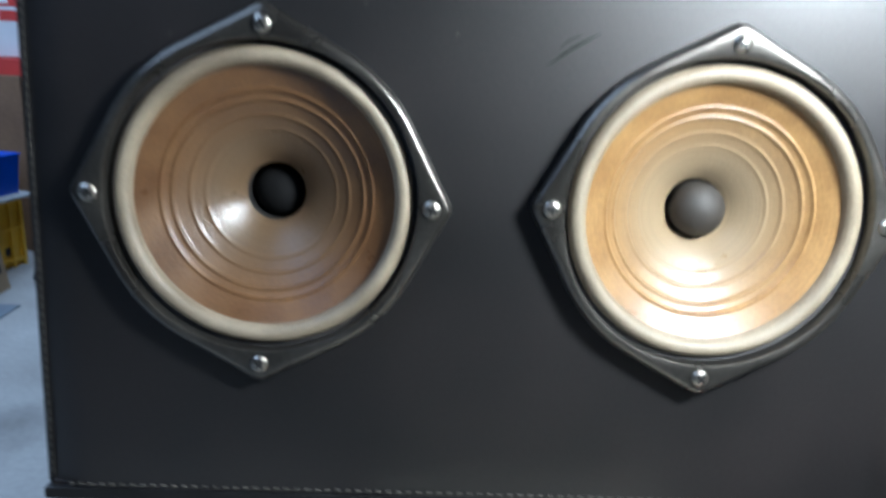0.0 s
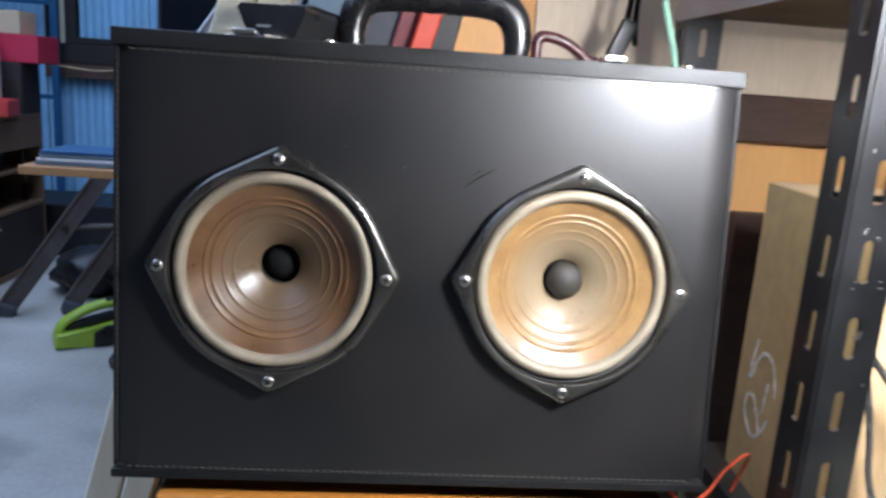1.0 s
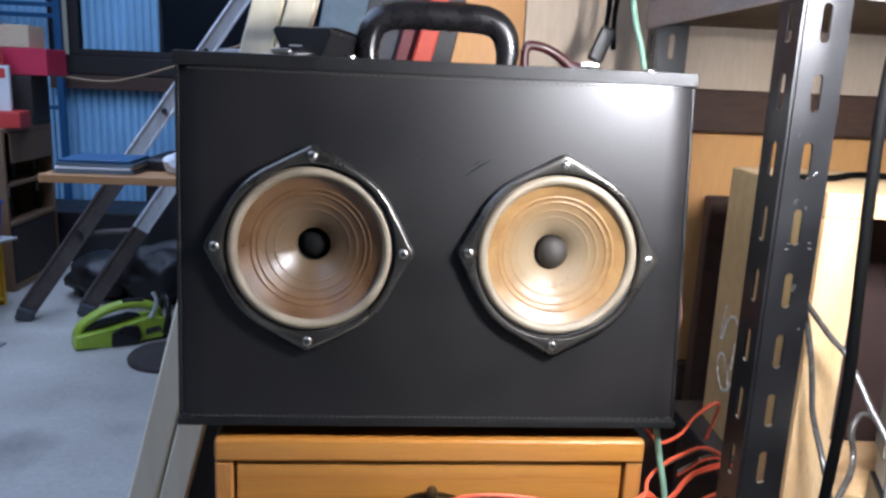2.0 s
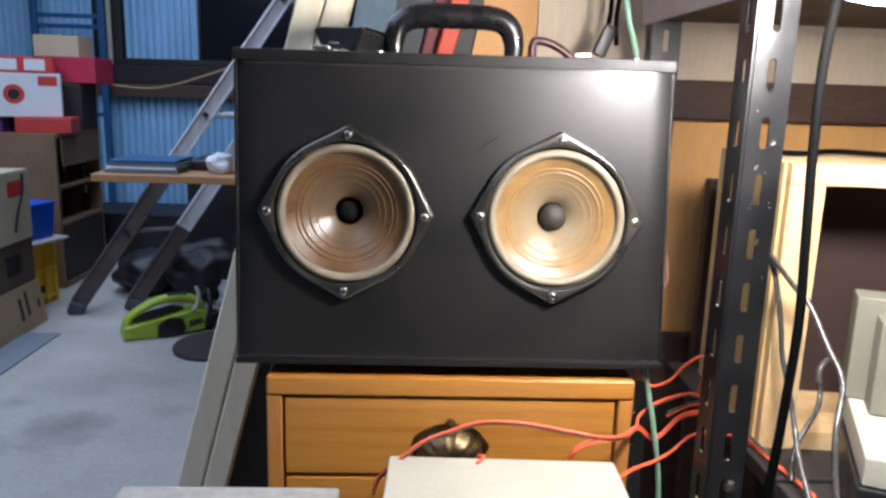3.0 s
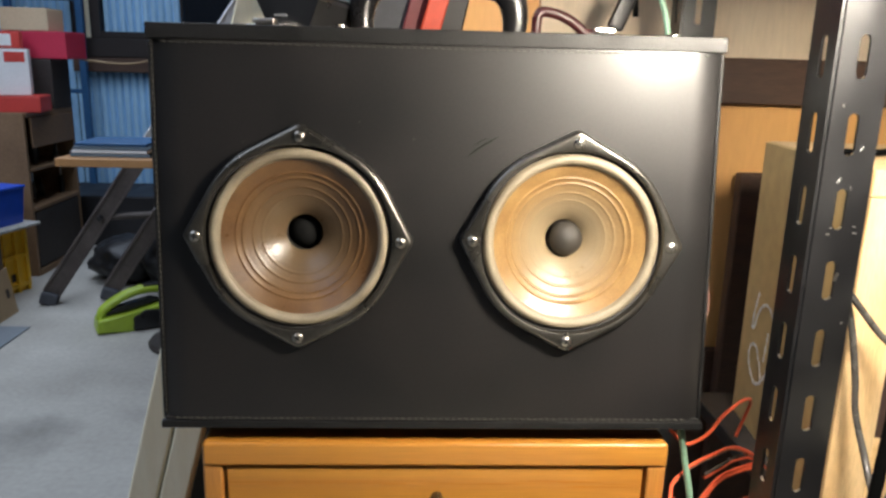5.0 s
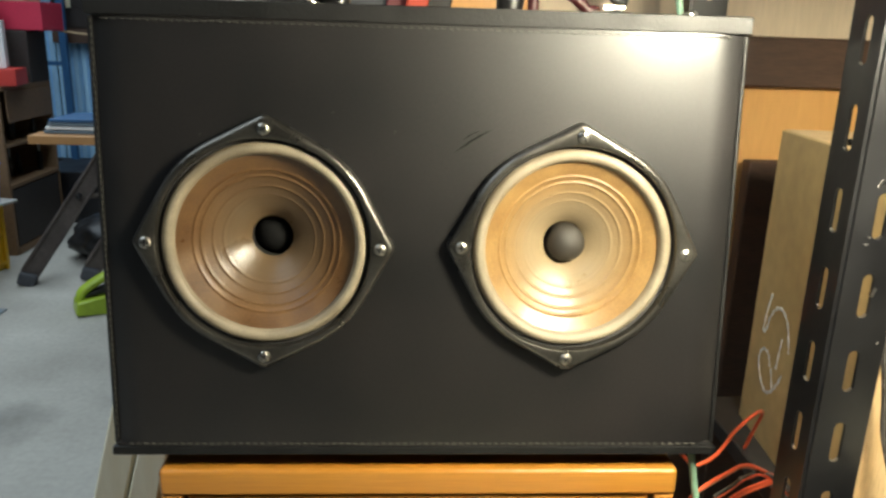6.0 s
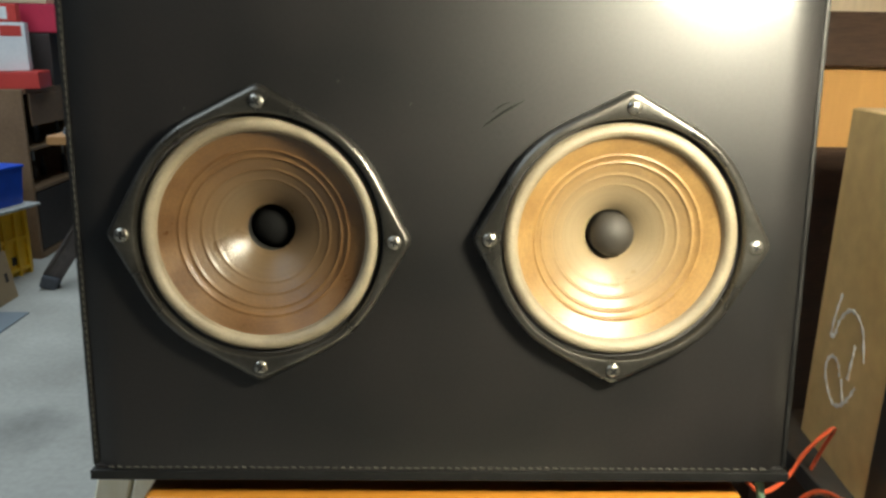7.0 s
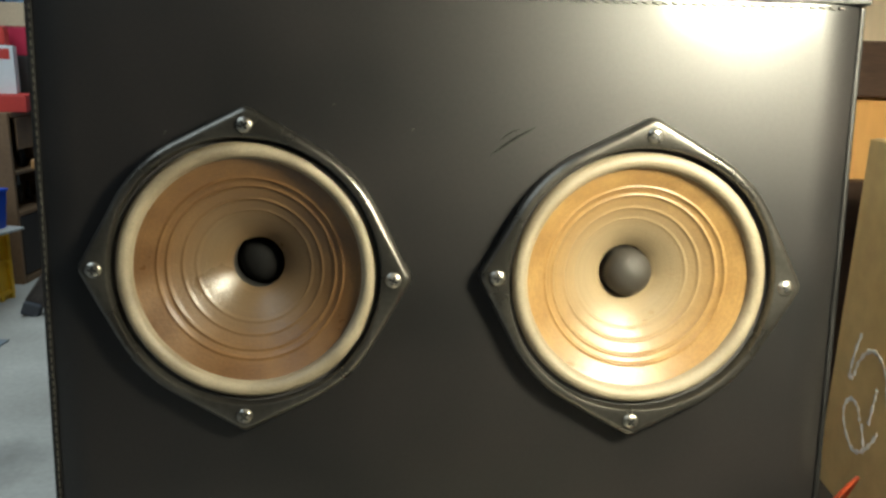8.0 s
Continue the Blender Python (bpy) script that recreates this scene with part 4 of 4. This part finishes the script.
# tool cabinet and what stands on it
cab = tagged(thing("tool_cabinet", -2.02, 3.09, 0.0), "brown chipboard tool cabinet with open shelves of tools", "cabinet")
part("front", box(-0.30, 0.295, -0.25, -0.232, 0.0, 0.743, 0.003), BROWN, cab)
part("back", box(-0.30, 0.295, 0.232, 0.25, 0.0, 0.743, 0.003), BROWN, cab)
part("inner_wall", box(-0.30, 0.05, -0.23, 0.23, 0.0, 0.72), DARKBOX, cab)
for z0, z1 in ((0.0, 0.03), (0.30, 0.318), (0.48, 0.495), (0.722, 0.743)):
    part("shelf", box(-0.295, 0.298, -0.2315, 0.2315, z0, z1, 0.002), BROWN, cab)
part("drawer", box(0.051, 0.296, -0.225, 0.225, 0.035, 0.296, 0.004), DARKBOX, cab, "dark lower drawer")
part("top_panel", box(0.2965, 0.302, -0.20, 0.225, 0.585, 0.720, 0.002), BROWN, cab)
random.seed(4)
for i in range(9):
    y = -0.20 + i * 0.048
    h = random.uniform(0.04, 0.10)
    zb = 0.4955 if i % 2 else 0.3185
    t = tagged(thing("hand_tool", -2.02 + random.uniform(0.17, 0.25), 3.09 + y, zb), "dark hand tool lying on the cabinet shelf", "tool", "tools on the cabinet shelf")
    part("handle", lathe([(0.012, 0), (0.014, -h * 0.5), (0.010, -h)], 10, pose(0, 0, 0, -90), True), (BLACK_PLASTIC, GREYW, BLACK_PLASTIC)[i % 3], t)
    part("shaft", box(-0.004, 0.004, -0.004, 0.004, h, h + 0.04), ALU if i % 4 == 0 else GREYW, t)


def carton(name, x0, x1, y0, y1, z0, z1, material, label, category="box", group="", rz=0):
    """A closed carton with a lid line and a tape strip."""
    ob = tagged(thing(name, (x0 + x1) / 2, (y0 + y1) / 2, z0, 0, 0, rz), label, category, group)
    w, d, h = (x1 - x0) / 2, (y1 - y0) / 2, z1 - z0
    part("body", box(-w, w, -d, d, 0, h - 0.004, 0.004), material, ob)
    part("flap", box(-w + 0.001, -0.002, -d + 0.001, d - 0.001, h - 0.0038, h, 0.001), material, ob)
    part("flap", box(0.002, w - 0.001, -d + 0.001, d - 0.001, h - 0.0038, h, 0.001), material, ob)
    return ob


G1 = "cartons on the tool cabinet"
carton("flat_box", -1.925, -1.685, 2.865, 3.065, 0.7435, 0.815, REDBOX, "flat orange-red carton on the tool cabinet", group=G1, rz=12)
carton("flat_box", -2.25, -1.965, 2.85, 3.05, 0.7435, 0.813, mat("purple_cardboard", (0.10, 0.03, 0.16), 0.55, vary=0.1, scale=8, fine=100), "flat dark purple carton on the tool cabinet", group=G1)
wb = carton("white_box", -2.144, -1.744, 2.85, 3.05, 0.8155, 1.017, WHITEBOX, "white carton printed with a red ring", group=G1, rz=23)
part("printed_ring", lathe([(0.026, -0.1005), (0.026, -0.1015), (0.044, -0.1015), (0.044, -0.0995)], 40, pose(0.003, 0, 0.105)), REDBOX, wb, "red printed ring")
part("hole", lathe([(0.001, -0.1006), (0.0255, -0.1006)], 32, pose(0.003, 0, 0.105)), BLACKB, wb, "round black opening")
part("sticker", box(0.105, 0.185, -0.1012, -0.1002, 0.145, 0.188), REDBOX, wb, "red label")
fb = carton("flat_box", -2.170, -1.770, 2.84, 3.05, 1.0175, 1.092, REDBOX, "flat red carton with white picture labels", group=G1, rz=23)
for x in (-0.15, -0.035, 0.08):
    part("sticker", box(x, x + 0.085, -0.1062, -0.1052, 0.012, 0.062), WHITEBOX, fb, "white picture label")
carton("dark_box", -1.99, -1.72, 3.14, 3.33, 0.7435, 0.975, DARKBOX, "dark box standing at the back of the cabinet", group=G1)
carton("crimson_box", -1.92, -1.63, 3.15, 3.33, 0.9755, 1.10, PINKBOX, "crimson carton lying askew on a dark box", group=G1, rz=-6)
carton("beige_box", -1.945, -1.725, 3.16, 3.33, 1.1005, 1.205, CARTON, "beige carton on top of the stack", group=G1)

# stacked boxes near the door
G2 = "stacked boxes by the door"
bx = carton("beige_box", -2.15, -1.60, 1.80, 2.33, 0.362, 0.640, CARTON, "beige carton with a red label and black strap", group=G2)
part("sticker", box(0.2752, 0.2762, 0.10, 0.22, 0.18, 0.24), REDBOX, bx, "red label")
part("strap", tube([(0.277, 0.13, 0.04), (0.28, 0.15, 0.11), (0.279, 0.20, 0.19), (0.278, 0.21, 0.262)], 0.005, 6, 6), BLACKB, bx)
bd = carton("dark_box", -2.15, -1.61, 1.82, 2.34, 0.153, 0.3615, mat("brown_box_board", (0.11, 0.078, 0.055), 0.7, vary=0.2, scale=6, fine=80), "dark brown box under the beige carton", group=G2)
part("sticker", box(0.2702, 0.2712, 0.05, 0.16, 0.08, 0.16), BLACKB, bd)
ob = tagged(thing("open_carton", -1.88, 2.06, 0.0), "open kraft carton with bent flap on the floor", "box", G2)
part("body", box(-0.28, 0.262, -0.30, 0.27, 0.0, 0.150, 0.004), KRAFT, ob)
part("flap", box(-0.004, 0.0, -0.30, 0.285, 0.0, 0.185, 0.0015, m=pose(0.306, 0, 0.0, 0, -9)), KRAFT, ob)
for y, z, h in ((0.10, 0.05, 0.09), (0.15, 0.06, 0.10), (0.235, 0.07, 0.035)):
    part("marking", box(0.0003, 0.001, y, y + 0.02, z, z + h, m=pose(0.306, 0, 0.0, 0, -9)), DARKBOX, ob)
tagged(part("floor_mat", box(-2.05, -1.44, 1.60, 2.16, 0.0, 0.006, 0.002, m=None), MAT), "grey rubber mat on the concrete floor", "mat")

crate = tagged(thing("yellow_crate", -1.835, 2.60, 0.0, 0, 0, -14), "yellow plastic crate with ribbed sides", "crate")
part("base", box(-0.13, 0.13, -0.10, 0.10, 0.0, 0.012, 0.002), YELP, crate)
for s in (-1, 1):
    for i in range(4):
        x = -0.125 + i * 0.0833
        part("rib", box(x - 0.007, x + 0.007, s * 0.10 - 0.012, s * 0.10 + 0.012, 0.012, 0.285, 0.002), YELP, crate)
    for z in (0.02, 0.15, 0.262):
        part("side_rail", box(-0.13, 0.13, s * 0.1 - 0.005, s * 0.1 + 0.005, z, z + 0.022, 0.002), YELP, crate)
    part("side_wall", box(-0.128, 0.128, s * 0.096 - 0.002, s * 0.096 + 0.002, 0.013, 0.28), YELP, crate)
    part("end_wall", box(s * 0.127 - 0.004, s * 0.127 + 0.004, -0.09, 0.09, 0.013, 0.283, 0.002), YELP, crate)
    for z in (0.02, 0.15, 0.262):
        part("end_rail", box(s * 0.136 - 0.005, s * 0.136 + 0.005, -0.095, 0.095, z, z + 0.018, 0.002), YELP, crate)
    for y in (-0.088, -0.032, 0.032, 0.088):
        part("end_rib", box(s * 0.137 - 0.007, s * 0.137 + 0.007, y - 0.007, y + 0.007, 0.0, 0.284, 0.002), YELP, crate)
    part("grip_hole", box(s * 0.1315 - 0.001, s * 0.1315 + 0.001, 0.0, 0.028, 0.05, 0.085), BLACKB, crate)
news = tagged(part("newspaper", box(-0.17, 0.16, -0.12, 0.12, 0.0, 0.012, 0.003), PAPER), "folded newspaper hanging over the yellow crate", "newspaper")
news.matrix_basis = pose(-1.80, 2.60, 0.2855, 0, 0, -14)
tub = tagged(thing("blue_tub", -1.768, 2.60, 0.2985, 0, 0, -15), "blue plastic tub on the newspaper", "tub")
part("body", prism([(-0.085, 0), (0.075, 0), (0.095, 0.150), (-0.10, 0.150)], -0.075, 0.075), BLUEP, tub)
part("rim", box(-0.105, 0.10, -0.08, 0.08, 0.1502, 0.162, 0.003), BLUEP, tub)

# trestle bench
bench = tagged(thing("trestle_bench", -0.55, 2.02, 0.0), "orange board on grey timber trestle legs", "bench")
part("benchtop", box(-0.60, 0.75, -0.165, 0.20, 0.655, 0.682, 0.003), ORANGEWOOD, bench)


def leg(a, b, w, d, parent, material=OLDWOOD, name="leg"):
    a, b = Vector(a), Vector(b)
    m = look(a, b) @ pose(0, 0, 0)
    bm = box(-w / 2, w / 2, -d / 2, d / 2, -(b - a).length, 0, 0.003, m=m)
    return part(name, bm, material, parent)


leg((-0.05, 0.10, 0.02), (-0.05, 0.10, 0.655), 0.07, 0.05, bench)
leg((0.30, -0.10, 0.02), (0.30, -0.10, 0.655), 0.07, 0.05, bench)
leg((0.62, 0.10, 0.02), (0.62, 0.10, 0.655), 0.07, 0.05, bench)
stack = tagged(thing("panel_stack", -0.97, 2.0, 0.6825), "stack of thin blue-grey panels on the bench", "panels")
for i in range(4):
    part("panel", box(-0.15 + 0.006 * i, 0.105 - 0.008 * (i % 2), -0.10, 0.10, i * 0.012, i * 0.012 + 0.0095, 0.002), (BLUEBOARD, WHITEBOX, BLUEBOARD, BLUESTEEL)[i], stack)
random.seed(9)
bm = bmesh.new()
bmesh.ops.create_icosphere(bm, subdivisions=3, radius=0.05)
for v in bm.verts:
    v.co *= 1 + 0.45 * noise.noise(v.co * 30)
    v.co.z = max(v.co.z * 0.8, -0.03)
ob = tagged(part("crumpled_paper", bm, WHITEBOX), "crumpled white paper on the bench", "paper")
ob.location = (-0.735, 1.98, 0.7125)
gun = tagged(thing("glue_gun", -0.82, 2.05, 0.6825), "small black tool lying on the bench", "tool")
part("body", box(-0.04, 0.03, -0.03, 0.03, 0.0, 0.04, 0.012), BLACK_PLASTIC, gun, smooth=True)
part("nozzle", lathe([(0.012, 0), (0.006, -0.05)], 12, pose(0.03, 0, 0.028, 0, 0, 90), True), BLACK_PLASTIC, gun)
# two added boxes, coloured black to stand for the shade below the bench
carton("dark_box", -1.22, -0.35, 3.16, 3.60, 0.0, 0.60, BLACKB, "black box added to stand for the shade under the bench")

carton("dark_box", -1.92, -1.24, 3.45, 3.85, 0.0, 0.27, BLACKB, "low black box added to stand for the shade behind the trestle")

# aluminium ladder leaning behind the bench; the lower section's dim colour paints its shade
SHADED_ALU = mat("shaded_aluminium", (0.115, 0.095, 0.085), 0.6, metal=0.2, vary=0.2, scale=9, fine=90, bump=0.1, second=(0.07, 0.055, 0.05))
ladder = tagged(thing("aluminium_ladder", -1.52, 2.44, 0.0), "aluminium ladder leaning behind the bench, its lower section coloured as shaded", "ladder")
RISE = Vector((0.86, 0.31, 1.339)) / 1.339
ACROSS = Vector((0.215, 0.075, 0.0))


def stile(z0, z1, side, material, label, width, name="stile"):
    a, b = RISE * z0 + ACROSS * side, RISE * z1 + ACROSS * side
    m = look(a, b)
    bm = box(-0.014, 0.014, -width / 2, width / 2, -(b - a).length, 0, 0.004, m=m)
    for e in (-1, 1):
        add_box(bm, -0.020, 0.020, e * width / 2 - 0.005, e * width / 2 + 0.005, -(b - a).length, 0, 0.002, m=m)
    return part(name, bm, material, ladder, label)


for side, joint in ((0, 0.60), (1, 0.36)):
    low = stile(0.045, joint, side, SHADED_ALU, "lower stile in a shaded colour", 0.060)
    stile(joint, 2.3, side, ALU, "pale aluminium stile", 0.056)
    p = ACROSS * side
    part("foot", box(-0.034, 0.034, -0.026, 0.026, 0.0, 0.055, 0.010, m=Matrix.Translation(p) @ pose(0.015, 0, 0, 0, 20, 12)), SLATE, low, "dark rubber foot")
for i in range(8):
    z = 0.353 + i * 0.253
    c = RISE * z
    part("rung", tube([c - ACROSS * 0.06, c + ACROSS * 1.06], 0.014, 0, 12), ALU if z > 0.6 else SHADED_ALU, ladder, smooth=True)
    part("rung_end", lathe([(0.001, -0.0345), (0.010, -0.0345), (0.012, -0.012)], 16, Matrix.Translation(c) @ pose(0, 0, 0, 0, 0, 10)), BLACKB, ladder)

# added black lumps that stand for the deep shade behind the ladder foot
SHADE_SACK = mat("shade_sack", (0.010, 0.010, 0.011), 0.5, vary=0.2, scale=14, fine=90, bump=0.3)
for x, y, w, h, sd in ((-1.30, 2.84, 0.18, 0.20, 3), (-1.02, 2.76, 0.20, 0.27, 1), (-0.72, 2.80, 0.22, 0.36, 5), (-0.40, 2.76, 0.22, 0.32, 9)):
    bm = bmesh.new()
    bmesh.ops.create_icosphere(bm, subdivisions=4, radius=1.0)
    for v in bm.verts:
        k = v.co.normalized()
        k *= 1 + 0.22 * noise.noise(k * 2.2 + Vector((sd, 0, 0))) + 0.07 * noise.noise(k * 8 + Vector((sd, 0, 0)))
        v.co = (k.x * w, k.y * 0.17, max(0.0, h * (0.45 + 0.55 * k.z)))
    ob = tagged(part("shade_sack", bm, SHADE_SACK, smooth=True, limit=80), "black sack shape added to stand for the shade under the bench", "sack", "sacks under the bench")
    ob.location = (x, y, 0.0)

# chainsaw, bag and lid on the floor
saw = tagged(thing("electric_chainsaw", -1.035, 2.205, 0.0, 0, 0, 29), "lime green electric chainsaw with black grip on the floor", "chainsaw")


def bevelled_prism(outline, y0, y1, r):
    bm = prism(outline, y0, y1)
    bmesh.ops.bevel(bm, geom=list(bm.edges), offset=r, segments=2, affect="EDGES", profile=0.5)
    return bm


part("body", bevelled_prism([(-0.172, 0.004), (-0.06, 0.0), (0.14, 0.010), (0.162, 0.050), (0.150, 0.088), (0.085, 0.098), (-0.05, 0.068), (-0.165, 0.056)], -0.052, 0.052, 0.009), LIME, saw, smooth=True)
bm = tube([(-0.152, 0, 0.048), (-0.138, 0, 0.082), (-0.095, 0, 0.112), (-0.04, 0, 0.136), (0.02, 0, 0.146), (0.08, 0, 0.140), (0.125, 0, 0.118), (0.140, 0, 0.080)], 0.017, 6, 12)
for v in bm.verts:
    v.co.y *= 1.6
part("rear_handle", bm, LIME, saw, smooth=True, limit=70)
part("grip_pad", bevelled_prism([(0.0, 0.155), (0.075, 0.151), (0.085, 0.161), (0.01, 0.166)], -0.018, 0.018, 0.003), BLACK_PLASTIC, saw, "black rubber grip pad", smooth=True)
part("trigger_guard", bevelled_prism([(-0.145, 0.058), (-0.05, 0.074), (0.07, 0.099), (0.03, 0.112), (-0.06, 0.096), (-0.12, 0.080)], -0.020, 0.020, 0.004), BLACK_PLASTIC, saw, "black trigger recess", smooth=True)
part("sprocket_cover", bevelled_prism([(-0.048, 0.004), (0.050, 0.004), (0.062, 0.030), (0.050, 0.074), (0.0, 0.080), (-0.044, 0.056)], -0.068, -0.050, 0.006), BLACK_PLASTIC, saw, "black sprocket cover", smooth=True)
part("vent_panel", bevelled_prism([(0.075, 0.030), (0.135, 0.040), (0.130, 0.062), (0.078, 0.056)], -0.0545, -0.051, 0.001), GREYW, saw)
part("front_handle", tube([(0.145, -0.058, 0.03), (0.160, -0.062, 0.10), (0.165, -0.03, 0.155), (0.165, 0.03, 0.155), (0.160, 0.062, 0.10), (0.145, 0.058, 0.03)], 0.010, 6, 10), BLACK_PLASTIC, saw, smooth=True)
part("hand_guard", tube([(0.095, -0.056, 0.098), (0.112, -0.058, 0.130), (0.118, -0.056, 0.168), (0.108, -0.052, 0.196)], 0.008, 6, 10), ALU, saw, "bright metal lever", smooth=True)
part("nose", box(0.160, 0.215, -0.040, 0.040, 0.004, 0.070, 0.012), BLACK_PLASTIC, saw, smooth=True)
part("guide_bar", box(0.214, 0.42, -0.004, 0.004, 0.020, 0.066, 0.003), ALU, saw)
random.seed(3)
bm = bmesh.new()
bmesh.ops.create_icosphere(bm, subdivisions=4, radius=0.10)
for v in bm.verts:
    k = v.co.normalized()
    v.co *= 1 + 0.35 * noise.noise(k * 2.5) + 0.10 * noise.noise(k * 9)
    v.co.z = max(v.co.z * 0.9, -0.075)
ob = tagged(part("plastic_bag", bm, mat("grey_plastic_bag", (0.33, 0.36, 0.39), 0.3, vary=0.15, scale=20, fine=150, bump=0.3)), "crumpled grey plastic bag on the floor", "bag")
ob.location = (-0.80, 2.50, 0.075)
lid = tagged(thing("round_lid", -0.80, 2.03, 0.0), "dark round lid lying on the floor", "lid")
part("disc", lathe([(0.15, 0.0), (0.152, -0.012), (0.145, -0.022), (0.10, -0.026), (0.002, -0.027)], 48, pose(0, 0, 0, -90)), DARKBOX, lid, smooth=True)
